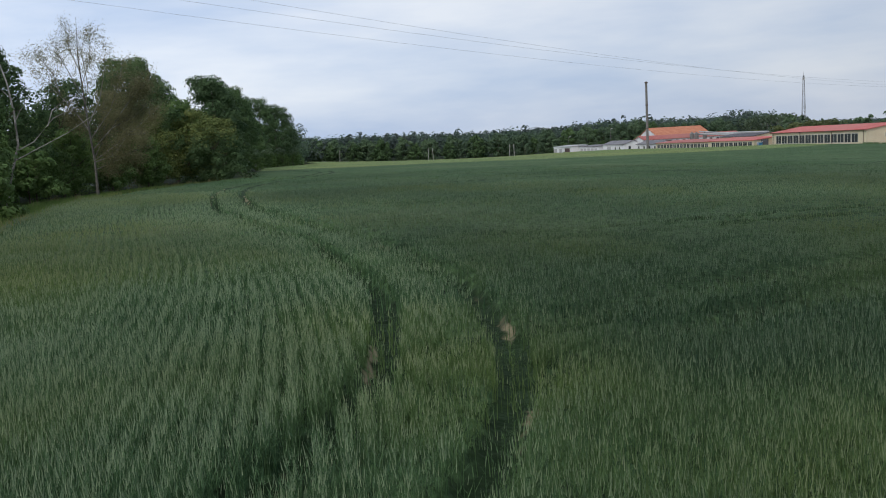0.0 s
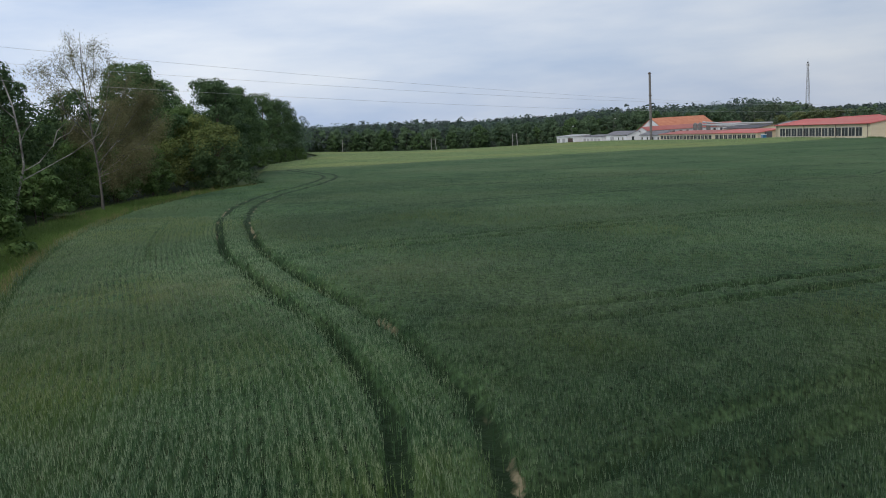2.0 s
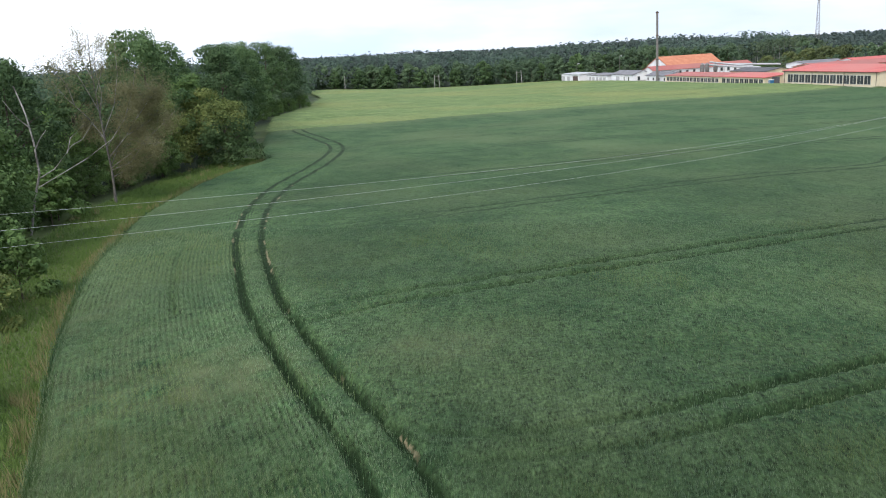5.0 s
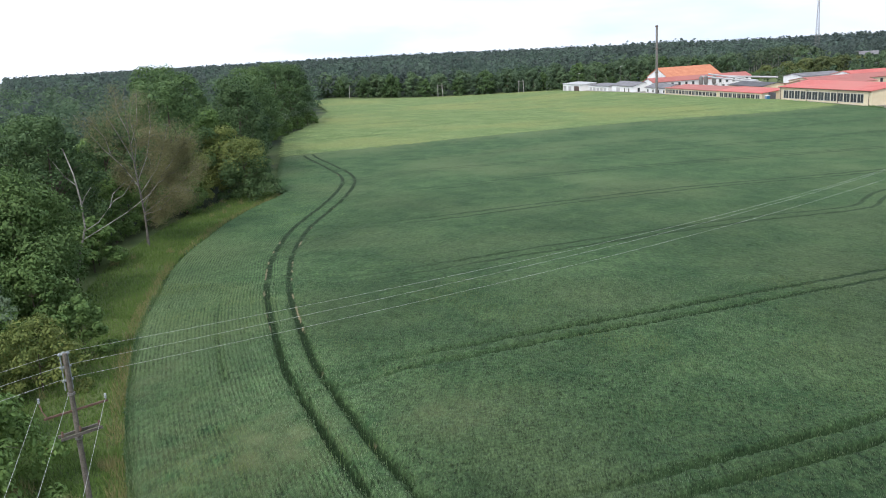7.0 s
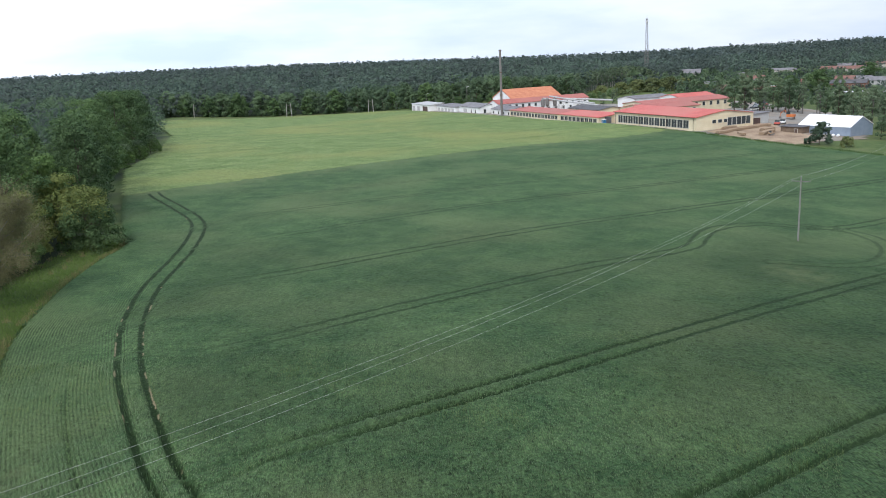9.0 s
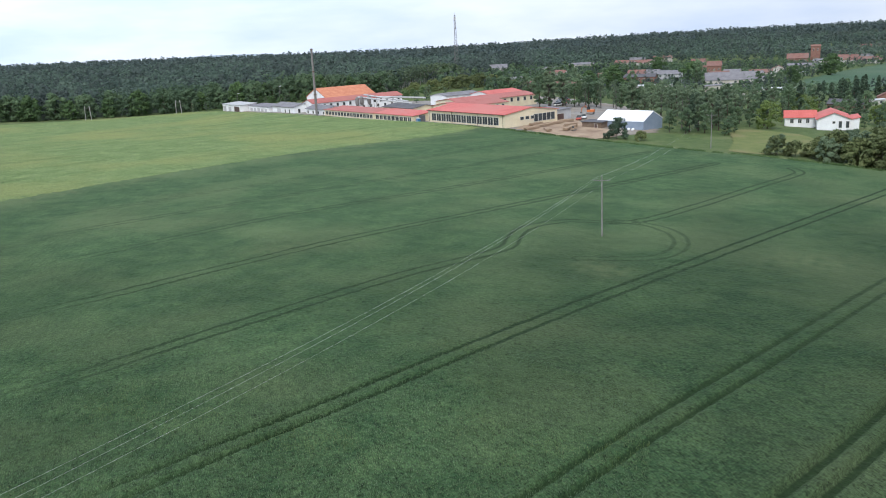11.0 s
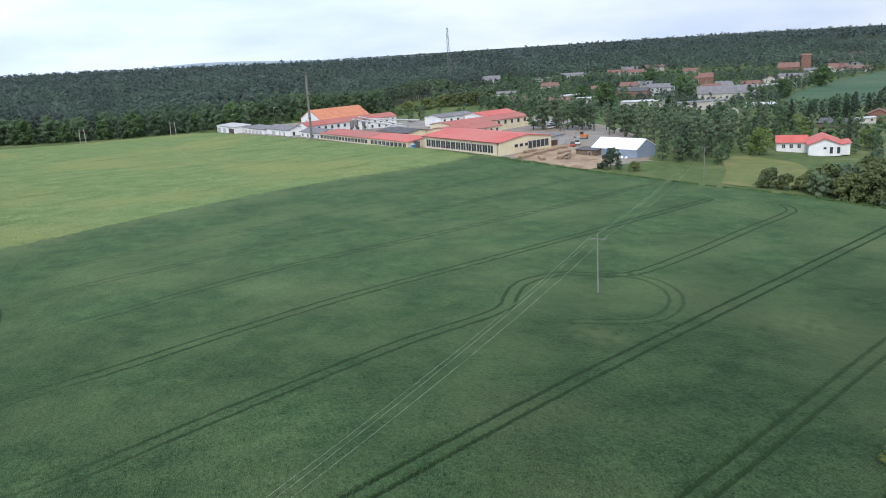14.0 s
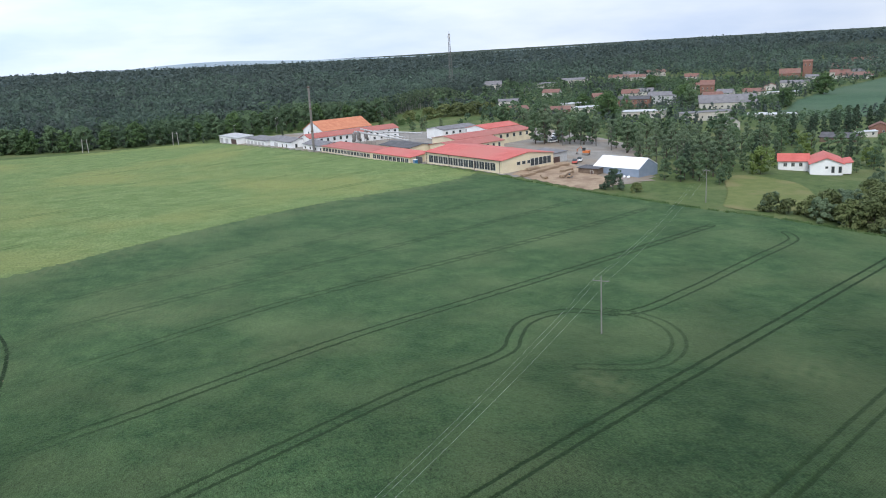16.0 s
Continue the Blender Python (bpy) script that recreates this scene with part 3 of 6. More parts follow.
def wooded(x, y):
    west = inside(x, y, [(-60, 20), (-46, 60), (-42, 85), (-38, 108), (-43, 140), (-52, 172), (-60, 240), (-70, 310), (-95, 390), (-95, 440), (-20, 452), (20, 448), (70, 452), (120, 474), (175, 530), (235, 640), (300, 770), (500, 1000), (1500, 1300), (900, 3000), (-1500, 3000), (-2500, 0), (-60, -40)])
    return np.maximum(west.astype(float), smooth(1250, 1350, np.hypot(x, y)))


BARLEY_LINES = [(spline([(-52 + 9 * math.sin(k), 168 + 20 * k), (-10, 190 + 20 * k), (40, 216 + 20 * k), (92, 242 + 20 * k)], 4.0), 0.9) for k in range(1, 9)]

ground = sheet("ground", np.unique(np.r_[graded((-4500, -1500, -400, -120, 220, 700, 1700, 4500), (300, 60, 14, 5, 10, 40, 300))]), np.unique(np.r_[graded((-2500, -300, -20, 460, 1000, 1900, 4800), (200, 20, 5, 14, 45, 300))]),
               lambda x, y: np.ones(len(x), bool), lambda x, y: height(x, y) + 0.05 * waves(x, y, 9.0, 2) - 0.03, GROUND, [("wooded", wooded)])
tagged(ground, "rough green meadow with dry yellow patches round the fields", "ground", kind="structure")
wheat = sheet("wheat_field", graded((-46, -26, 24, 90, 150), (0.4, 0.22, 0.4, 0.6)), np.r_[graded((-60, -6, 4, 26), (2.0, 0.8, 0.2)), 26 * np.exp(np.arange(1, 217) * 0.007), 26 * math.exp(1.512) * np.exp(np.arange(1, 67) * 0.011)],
              lambda x, y: inside(x, y, WHEAT_AREA), wheat_top, CROP, [("centre", centre), ("worn", worn), ("crop_dark", crop_dark), ("lane", lane), ("drilled", drilled), ("dry", dry), ("even", lambda x, y: 0.6 * smooth(40, 105, np.hypot(x, y)))])
tagged(wheat, "blue-green young wheat with dark wheel tracks pressed into it", "wheat field", kind="stuff")
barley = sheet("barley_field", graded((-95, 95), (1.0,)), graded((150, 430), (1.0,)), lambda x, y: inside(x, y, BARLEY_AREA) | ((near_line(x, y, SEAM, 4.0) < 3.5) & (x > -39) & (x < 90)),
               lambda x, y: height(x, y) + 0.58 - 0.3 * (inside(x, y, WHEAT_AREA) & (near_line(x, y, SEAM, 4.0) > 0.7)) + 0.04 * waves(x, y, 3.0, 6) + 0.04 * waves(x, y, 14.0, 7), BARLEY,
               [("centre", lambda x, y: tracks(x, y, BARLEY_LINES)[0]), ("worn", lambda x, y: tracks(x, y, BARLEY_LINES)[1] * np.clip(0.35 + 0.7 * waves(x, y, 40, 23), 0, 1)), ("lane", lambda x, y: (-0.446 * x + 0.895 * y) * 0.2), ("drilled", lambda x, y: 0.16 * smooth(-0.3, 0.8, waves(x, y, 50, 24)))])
tagged(barley, "pale yellow-green barley ripening beyond the wheat", "barley field", kind="stuff")
yard = sheet("yard_pavement", graded((20, 180), (2.0,)), graded((195, 425), (2.0,)), lambda x, y: inside(x, y, YARD_AREA), lambda x, y: height(x, y) + 0.06, YARD)
tagged(yard, "worn grey concrete yard with sandy patches round the factory", "pavement", kind="structure")


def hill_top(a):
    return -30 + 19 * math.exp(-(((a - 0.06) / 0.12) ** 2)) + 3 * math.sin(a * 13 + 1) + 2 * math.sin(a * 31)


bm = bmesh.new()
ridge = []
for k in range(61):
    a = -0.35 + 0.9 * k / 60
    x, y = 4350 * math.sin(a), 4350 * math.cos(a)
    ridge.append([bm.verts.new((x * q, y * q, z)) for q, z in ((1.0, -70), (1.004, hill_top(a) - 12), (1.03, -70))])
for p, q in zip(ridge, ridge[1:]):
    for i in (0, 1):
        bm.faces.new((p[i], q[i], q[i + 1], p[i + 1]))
tagged(part("distant_hills", bm, HILLS), "low hills on the far horizon painted in blue-grey haze", "hills", kind="structure")


# ---- trees ----
def leaf_quads(points, normals, size, r, droop=0.0, loose=0.3, lift=0.3):
    """Kite-shaped leaf clumps at points, facing roughly along normals."""
    n = len(points)
    nor = normals + r.normal(0, loose, (n, 3)) + np.array([0, 0, lift])
    nor /= np.linalg.norm(nor, axis=1)[:, None] + 1e-9
    t = np.cross(nor, r.normal(0, 1, (n, 3)))
    t /= np.linalg.norm(t, axis=1)[:, None] + 1e-9
    b = np.cross(nor, t)
    s = (size * r.uniform(0.6, 1.35, n))[:, None]
    v = np.stack([points - t * s, points - b * s * 0.55 + nor * s * 0.18, points + t * s, points + b * s * 0.55 + nor * s * 0.18], 1)
    if droop:
        v[:, 2, 2] -= s[:, 0] * droop
    return v.reshape(-1, 3), np.arange(n * 4).reshape(-1, 4)


def crown_cloud(r, top, base, radius, lobes, per, shape="round"):
    """Points and outward normals of a crown: large boughs in tiers round a trunk, each a cluster of leafy knots."""
    pts, nors = [], []
    mid, half = (top + base) / 2, (top - base) / 2
    slim = shape in ("cone", "column")
    boughs = max(8, lobes // 4)
    skew = r.normal(0, 0.06 * radius, 2)
    for k in range(boughs):
        h = -1 + 2 * ((k + r.uniform(0.1, 0.9)) / boughs) ** 0.9
        if shape == "cone":
            wide = radius * (1 - (h + 1) / 2) ** 0.8 + 0.15
        elif shape == "dome":
            wide = radius * math.sqrt(max(0.05, 1 - ((h + 1) / 2) ** 2.2))
        elif shape == "column":
            wide = radius * (1 - abs(h) ** 3)
        else:
            wide = radius * math.sqrt(max(0.04, 1 - h * h)) * (1.05 if h < 0.2 else 0.9)
        a = k * 2.4 + r.uniform(-0.5, 0.5)
        br = radius * r.uniform(0.26, 0.46) * (0.95 if slim else 1)
        br = min(br, 0.8 * wide + 0.25) if slim else br
        q = r.uniform(0.2 if slim else 0.5, 1.0) * max(0.0, wide - 0.45 * br)
        c = np.array([q * math.cos(a) + skew[0] * (h + 1), q * math.sin(a) + skew[1] * (h + 1), mid + half * h * 0.92 - 0.2 * br])
        out = np.array([math.cos(a) * 0.55, math.sin(a) * 0.55, 0.5])
        for _ in range(4):
            d = r.normal(0, 1, 3) + out
            d /= np.linalg.norm(d)
            kr = br * r.uniform(0.5, 0.78)
            kc = c + d * (br - 0.45 * kr) * np.array([1, 1, 0.72])
            e = r.normal(0, 1, (per, 3)) + 0.35 * d
            e[:, 2] = e[:, 2] * 0.85 + 0.3
            e /= np.linalg.norm(e, axis=1)[:, None]
            pts.append(kc + e * r.uniform(0.6, 1.1, (per, 1)) * kr * np.array([1, 1, 0.7]))
            nors.append(e)
    return np.concatenate(pts), np.concatenate(nors)


def trunk_of(r, top, base, radius, thick, limbs=7, sides=7, split=False):
    """A tapered, slightly bent trunk with limbs that reach into the crown."""
    bm = bmesh.new()
    bend = r.normal(0, 0.03 * top, 2)
    line = [Vector((bend[0] * (k / 6) ** 2, bend[1] * (k / 6) ** 2, top * 0.86 * k / 6 - 0.3)) for k in range(7)]
    tube(bm, line, [thick * (1.35 if k == 0 else 1) * (1 - 0.14 * k) for k in range(7)], sides)
    arms = []
    for _ in range(limbs):
        if split:
            arms.append(bmesh.new())
        h = r.uniform(max(0.25, base / top), 0.75)
        at = line[min(5, int(h * 6 / 0.86))]
        a = r.uniform(0, 2 * math.pi)
        reach, rise = radius * r.uniform(0.5, 0.95), top * r.uniform(0.08, 0.2)
        pts = [at + Vector((math.cos(a) * reach * k, math.sin(a) * reach * k, rise * k ** 0.8 * 1.2)) + Vector(r.normal(0, 0.06 * reach, 3) * (k > 0)) for k in (0, 0.35, 0.7, 1)]
        tube(arms[-1] if split else bm, pts, [thick * 0.45, thick * 0.32, thick * 0.2, thick * 0.07], 5)
    return [bm, *arms]


def make_tree(name, label, category, seed, top, radius, base, leaf_mat, lobes=60, per=70, leaf=0.3, shape="round", bark=None, thick=None, limbs=7, second=None, group="", split=False):
    """A tree as a thing with its trunk and its crown."""
    r = np.random.default_rng(seed)
    tree = tagged(new(name), label, category, group)
    stem, *arms = trunk_of(r, top, base, radius, thick or top * 0.018, limbs, split=split or limbs >= 12)
    part("trunk", stem, bark or BARK, tree)
    for arm in arms:
        part("limb", arm, bark or BARK, tree)
    p, n = crown_cloud(r, top, base, radius, lobes, per, shape)
    v, f = leaf_quads(p, n, leaf, r)
    me = mesh_of("crown", v, f)
    me.materials.append(leaf_mat)
    if second:
        me.materials.append(second)
        up = p[:, 2] + r.normal(0, top * 0.1, len(p)) > base + (top - base) * 0.72
        me.polygons.foreach_set("material_index", up.astype(np.int32))
    part("crown", me, None, tree)
    return tree


def set_at(ob, x, y, turn=0.0, scale=1.0, sink=0.1):
    ob.matrix_world = Matrix.LocRotScale((x, y, height1(x, y) - sink), Euler((0, 0, turn)), (scale,) * 3)
    return ob


def copy_at(ob, x, y, turn=0.0, scale=1.0, sink=0.1):
    c = copy_thing(ob, pose(0, 0, 0))
    return set_at(c, x, y, turn, scale, sink)


# the wood's edge along the wheat
oak = set_at(make_tree("oak_tree", "tall dark green oak at the edge of the wood", "tree", 11, 16.8, 5.4, 1.4, LEAF_OAK, 144, 84, 0.19, group="oaks of the wood's edge", split=True), -47, 111)
oak_b = set_at(make_tree("oak_tree", "broad dark green oak beside the barley", "tree", 12, 15.8, 5.0, 0.8, LEAF_OAK, 144, 84, 0.19, group="oaks of the wood's edge", split=True), -42.5, 128)
maple = set_at(make_tree("maple_tree", "round mid-green maple on the grassy verge", "tree", 13, 12.0, 5.0, 0.6, LEAF_LIGHT, 120, 84, 0.18, group="maples of the wood's edge", split=True), -46, 121)
for k, (x, y, s, src) in enumerate(((-46, 140, 1.03, oak_b), (-49, 153, 0.96, oak), (-54, 166, 1.01, oak_b), (-57, 182, 1.06, oak), (-60, 199, 1.06, oak_b), (-61.5, 217, 1.10, oak), (-62, 234, 1.12, oak_b), (-66, 250, 1.06, oak), (-55, 128, 1.12, oak), (-58, 146, 1.10, oak_b),
                                    (-53, 102, 0.85, maple), (-48, 93, 0.8, oak_b), (-55, 88, 0.78, oak), (-50, 84, 0.9, oak_b), (-54, 73, 0.88, oak), (-46, 77.5, 0.86, oak), (-49, 70, 0.82, oak_b), (-58, 80, 0.95, oak_b), (-43.5, 86.5, 0.6, maple), (-42.3, 92.5, 0.52, maple), (-43.6, 73, 0.5, maple), (-40.5, 99, 0.42, maple), (-42.5, 82.5, 0.4, maple), (-45.5, 68, 0.72, maple), (-52, 60, 0.75, oak_b), (-44, 58, 0.68, oak), (-41.5, 49, 0.8, maple), (-50, 48, 0.7, oak_b), (-41, 99, 0.55, maple))):
    copy_at(src, x, y, k * 2.1, s)
dome = set_at(make_tree("round_maple", "dense round green maple over the verge", "tree", 14, 10.8, 5.8, 0.2, LEAF_LIGHT, 220, 120, 0.15, "dome", split=True), -38.5, 58)
copy_at(dome, -39, 43, 1.0, 0.8)
copy_at(dome, -34, 35, 2.6, 0.68)
set_at(make_tree("field_maple", "bushy field maple with yellow tips and a dark green skirt", "tree", 15, 8.2, 4.5, 0.0, LEAF_OAK, 150, 90, 0.15, "dome", limbs=12, second=LEAF_YELLOW), -36.2, 109.5)
yellow = set_at(make_tree("yellowish_maple", "yellow-green bushy maple among darker oaks", "tree", 16, 9.5, 4.6, 0.3, LEAF_YELLOW, 110, 90, 0.17, "dome"), -41.5, 114)
copy_at(yellow, -43, 104, 1.4, 0.9)
SIDE, BACK = Vector((0.894, 0.447, 0)), Vector((-0.447, 0.894, 0))


def bough(r, line, deep=0.0):
    """Points of a limb from (across, up) pairs, wandering a little in depth."""
    out, back = [], 0.0
    for k, (across, up) in enumerate(line):
        out.append(SIDE * (across + 0.11 * up) + BACK * back + Vector((0, 0, up)))
        back += deep * r.uniform(0.6, 1.2) + r.normal(0, 0.15)
    return out


def along_limb(pts, s):
    s = min(s, 0.999) * (len(pts) - 1)
    return pts[int(s)].lerp(pts[int(s) + 1], s % 1)


def old_birch(x, y, seed):
    """A tall half-bare birch: pale forking limbs, an airy top, brownish hanging foliage on one side."""
    r = np.random.default_rng(seed)
    thing = tagged(new("dying_birch"), "tall half-bare birch with pale limbs and thin brownish leaves", "tree")
    trunk = [Vector((0, 0, -0.4)), *bough(r, [(-0.1, 1.5), (-0.3, 3.5), (-0.9, 6.9), (-1.4, 10), (-1.9, 13.4), (-2.1, 17.0)])]
    bm = bmesh.new()
    tube(bm, trunk, [0.2, 0.125, 0.11, 0.09, 0.065, 0.045, 0.012], 9)
    part("trunk", bm, BARK_PALE, thing)
    bare = [([(-0.9, 6.6), (-2.4, 8.7), (-4.0, 10.4), (-5.6, 12.4), (-7.0, 14.4)], 0.1), ([(-1.3, 9.2), (-2.6, 11.8), (-3.6, 13.6), (-4.4, 15.2)], -0.4), ([(-0.9, 7.0), (0.1, 9.5), (0.5, 12.5), (0.3, 15.4)], 0.3),
            ([(-1.5, 10.8), (-0.9, 13.0), (-0.8, 16.0)], -0.3), ([(-1.7, 12.0), (-2.7, 14.2), (-3.0, 16.4)], 0.5), ([(-3.4, 9.8), (-4.0, 11.8), (-5.6, 13.8)], -0.5), ([(-1.2, 8.4), (-1.0, 10.8), (-1.6, 13.6), (-1.2, 15.6)], -0.7)]
    leafy = [([(-0.5, 4.6), (1.2, 6.6), (2.6, 9.1), (3.6, 11.6)], 0.4), ([(-0.3, 3.6), (1.8, 5.1), (4.0, 7.0), (5.6, 8.6)], -0.4), ([(-0.7, 5.6), (1.0, 8.2), (1.8, 11.0), (2.0, 12.9)], -0.6), ([(-0.2, 2.7), (1.8, 3.5), (3.9, 4.6)], 0.6),
             ([(1.2, 6.6), (3.2, 7.6), (5.0, 9.4)], 0.8), ([(-0.3, 3.9), (0.6, 6.0), (0.4, 9.5)], 1.0), ([(-0.3, 3.4), (1.4, 4.0), (2.6, 5.8), (4.4, 5.8)], -1.0), ([(-0.8, 6.4), (-2.0, 7.6), (-2.8, 8.2)], 0.8), ([(2.0, 8.0), (3.4, 10.0), (4.6, 11.0)], -0.2)]
    leaves, twigs = [], bmesh.new()
    for group, full in ((bare, False), (leafy, True)):
        for line, deep in group:
            pts = bough(r, line, deep)
            bm = bmesh.new()
            tube(bm, pts, list(np.linspace(0.05, 0.012, len(pts))), 6)
            part("limb", bm, BARK_WHITE, thing)
            for j in range(34 if full else 26):
                q = along_limb(pts, r.uniform(0.25, 1.0))
                d = Vector((*r.normal(0, 0.62, 2), r.uniform(-0.1, 1.1)))
                tube(twigs, [q, q + d * 0.7, q + d * 1.25 - Vector((0, 0, 0.25))], [0.018, 0.011, 0.005], 4)
                m = int(r.integers(90, 190)) if full else int(r.integers(34, 62))
                s2 = r.uniform(0.1, 1.3, (m, 1))
                leaves.append(np.array(q) + np.array(d) * s2 + r.normal(0, 0.3, (m, 3)) - np.array([0, 0, 1]) * r.uniform(0, 1.3 if full else 0.5, (m, 1)))
    tagged(part("twig", twigs, BARK_PALE, thing), kind="stuff")
    p = np.concatenate(leaves)
    v, f = leaf_quads(p, r.normal(0, 1, p.shape), 0.062, r)
    part("crown", mesh_of("crown", v, f), LEAF_BROWN, thing)
    return set_at(thing, x, y)


old_birch(-38.2, 80.7, 17)
brown = set_at(make_tree("brownish_birch", "brownish thin-leaved birch at the wood's edge", "tree", 18, 11.5, 4.0, 1.0, LEAF_BROWN, 100, 75, 0.14, bark=BARK_PALE, thick=0.16, limbs=16), -43.5, 96)
copy_at(brown, -60, 62, 2.0, 0.9)
shrub = set_at(make_tree("maple_sapling", "bright green maple sapling in the long grass", "shrub", 19, 4.2, 1.9, 0.3, LEAF_LIGHT, 50, 70, 0.14, "dome", thick=0.06), -27.6, 46.5)
copy_at(shrub, -41.5, 75.5, 1.0, 0.9)
copy_at(shrub, -39.4, 72.2, 2.0, 1.15)
elder = set_at(make_tree("elder_bush", "pale-tipped elder bush at the wood's edge", "shrub", 20, 5.6, 2.6, 0.2, LEAF_LIGHT, 72, 90, 0.11, "dome", thick=0.07, second=LEAF_GREY), -31.5, 43)
set_at(make_tree("yellowing_bush", "yellowish bush beside the wooden power pole", "shrub", 21, 4.4, 2.9, 0.0, LEAF_YELLOW, 72, 110, 0.1, "dome", thick=0.06), -27.4, 41.0)
low = set_at(make_tree("maple_bush", "leafy green maple bush under the power lines", "shrub", 22, 5.0, 3.0, 0.0, LEAF_LIGHT, 80, 100, 0.13, "dome", thick=0.07), -22.4, 28)
for x, y, k, size, src in ((-34, 52, 1, 1.1, low), (-36, 47, 2, 1.15, elder), (-38.5, 69.5, 3, 1.15, shrub), (-43, 65, 4, 0.75, dome), (-31.5, 36, 5, 1.2, low), (-35.5, 53.5, 6, 1.0, shrub), (-41.5, 90, 7, 0.9, shrub)):
    copy_at(src, x, y, k * 1.3, size)
copy_at(low, -27.5, 31, 1.5, 1.15)
copy_at(low, -18.5, 19, 3.0, 0.95)
copy_at(low, -33, 27, 2.2, 1.3)


def snag(x, y, seed, trunk, limbs):
    """A dead white birch with a few broken limbs."""
    r = np.random.default_rng(seed)
    thing = tagged(new("dead_birch"), "bleached dead birch trunk with bare broken limbs", "dead tree")
    bm = bmesh.new()
    tube(bm, bough(r, trunk), list(np.linspace(0.12, 0.045, len(trunk))), 8)
    part("trunk", bm, BARK_WHITE, thing)
    for line in limbs:
        bm = bmesh.new()
        tube(bm, bough(r, line, 0.1), list(np.linspace(0.05, 0.018, len(line))), 6)
        part("limb", bm, BARK_WHITE, thing)
    return set_at(thing, x, y)


for k in range(12):
    copy_at((elder, shrub)[k % 2], -54.5 - 0.55 * k + 0.8 * math.sin(k * 4), 165 + 7.6 * k, k * 1.4, 0.95 + 0.3 * math.sin(k * 3.1) ** 2)
snag(-38.6, 66.2, 3, [(0, -0.3), (0.4, 2.5), (0.9, 5.0), (0.6, 7.5), (0.1, 9.8), (-0.7, 12.0)],
     [[(0.9, 4.6), (2.0, 5.2), (3.4, 7.0), (4.2, 7.4), (5.2, 8.9)], [(0.7, 3.8), (2.4, 4.7), (4.5, 5.8), (6.6, 7.3)], [(0.7, 7.0), (1.0, 7.7), (1.5, 8.4)], [(0.4, 8.6), (-0.6, 9.6), (-1.5, 11.0)], [(3.0, 6.4), (3.3, 7.6), (4.4, 8.6)]])
snag(-45.5, 66.0, 5, [(0, -0.3), (0.2, 5.0), (-0.4, 9.0), (-1.4, 12.4)], [[(-0.2, 8.0), (0.6, 9.2), (0.8, 10.0)]])


# ---- woods ----
def forest(name, label, seed, region, spacing, tall, quads, leaf, mat, keep=None, pines=0.0, lift=0.5):
    """Many trees as one mass of leaf clumps: crowns of several knots, and dark pointed pines in stands."""
    r = np.random.default_rng(seed)
    x0, y0, x1, y1 = region
    gx, gy = np.meshgrid(np.arange(x0, x1, spacing), np.arange(y0, y1, spacing))
    x = gx.ravel() + r.uniform(-0.48, 0.48, gx.size) * spacing
    y = gy.ravel() + r.uniform(-0.48, 0.48, gx.size) * spacing
    ok = keep(x, y)
    x, y = x[ok], y[ok]
    n = len(x)
    pine = waves(x, y, 120, 8) + 0.5 * waves(x, y, 37, 9) + r.normal(0, 0.35, n) + pines > 0.25
    h = r.uniform(tall[0], tall[1], n) * (1 + 0.14 * waves(x, y, 90, 5)) * np.where(r.uniform(0, 1, n) < 0.12, 1.08, 1.0)
    rad = np.where(pine, h * r.uniform(0.15, 0.21, n), np.minimum(h * r.uniform(0.24, 0.38, n), 0.72 * spacing))
    knots = 6
    per = quads // knots
    k = np.arange(knots)
    turn = k * 2.4 + r.uniform(0, 6.3, (n, 1)) + r.uniform(-0.4, 0.4, (n, knots))
    level = np.where(pine[:, None], 0.3 + 0.62 * k / (knots - 1), 0.28 + 0.54 * (k / (knots - 1)) ** 0.8 + r.uniform(-0.06, 0.06, (n, knots)))
    reach = np.where(pine[:, None], (1.04 - level) * 1.1, np.where(k == knots - 1, 0.12, 0.62)) * rad[:, None]
    cx, cy, cz = x[:, None] + reach * np.cos(turn), y[:, None] + reach * np.sin(turn), level * h[:, None]
    knot_r = np.where(pine[:, None], rad[:, None] * (1.0 - 0.62 * k / knots), rad[:, None] * r.uniform(0.45, 0.65, (n, knots)))
    d = r.normal(0, 1, (n, knots, per, 3)) + 0.45 * np.stack([np.cos(turn), np.sin(turn), 0.9 + 0 * turn], -1)[:, :, None]
    d /= np.linalg.norm(d, axis=-1)[..., None]
    base = height(x, y)[:, None] + cz
    p = np.stack([cx, cy, base], -1)[:, :, None] + d * (knot_r[..., None] * r.uniform(0.75, 1.05, (n, knots, per)))[..., None] * np.array([1, 1, 0.85])
    v, f = leaf_quads(p.reshape(-1, 3), d.reshape(-1, 3), leaf, r, loose=0.12, lift=lift)
    me = mesh_of(name, v, f)
    tone = np.clip(r.uniform(0.05, 0.75, n) + 0.2 * waves(x, y, 70, 6), 0, 1)
    mark(me, "tone", np.repeat(tone, knots * per * 4))
    mark(me, "pine", np.repeat(pine.astype(float), knots * per * 4))
    return tagged(part(name, me, mat), label, "forest", kind="stuff")


def in_west(x, y):
    return (wooded(x, y) > 0.5) & ~((x > -72) & (y < 255) & (x > -64 - 0.0 * y)) & (y > 20 - 0.6 * (x + 60))


forest("forest_west", "dense mixed wood of oak and pine behind the field edge", 31, (-210, 30, -58, 300), 6.0, (10, 15), 138, 0.42, EDGE_WOODS, lambda x, y: in_west(x, y) & (x > -70 - 0.55 * y) & (x < -62))
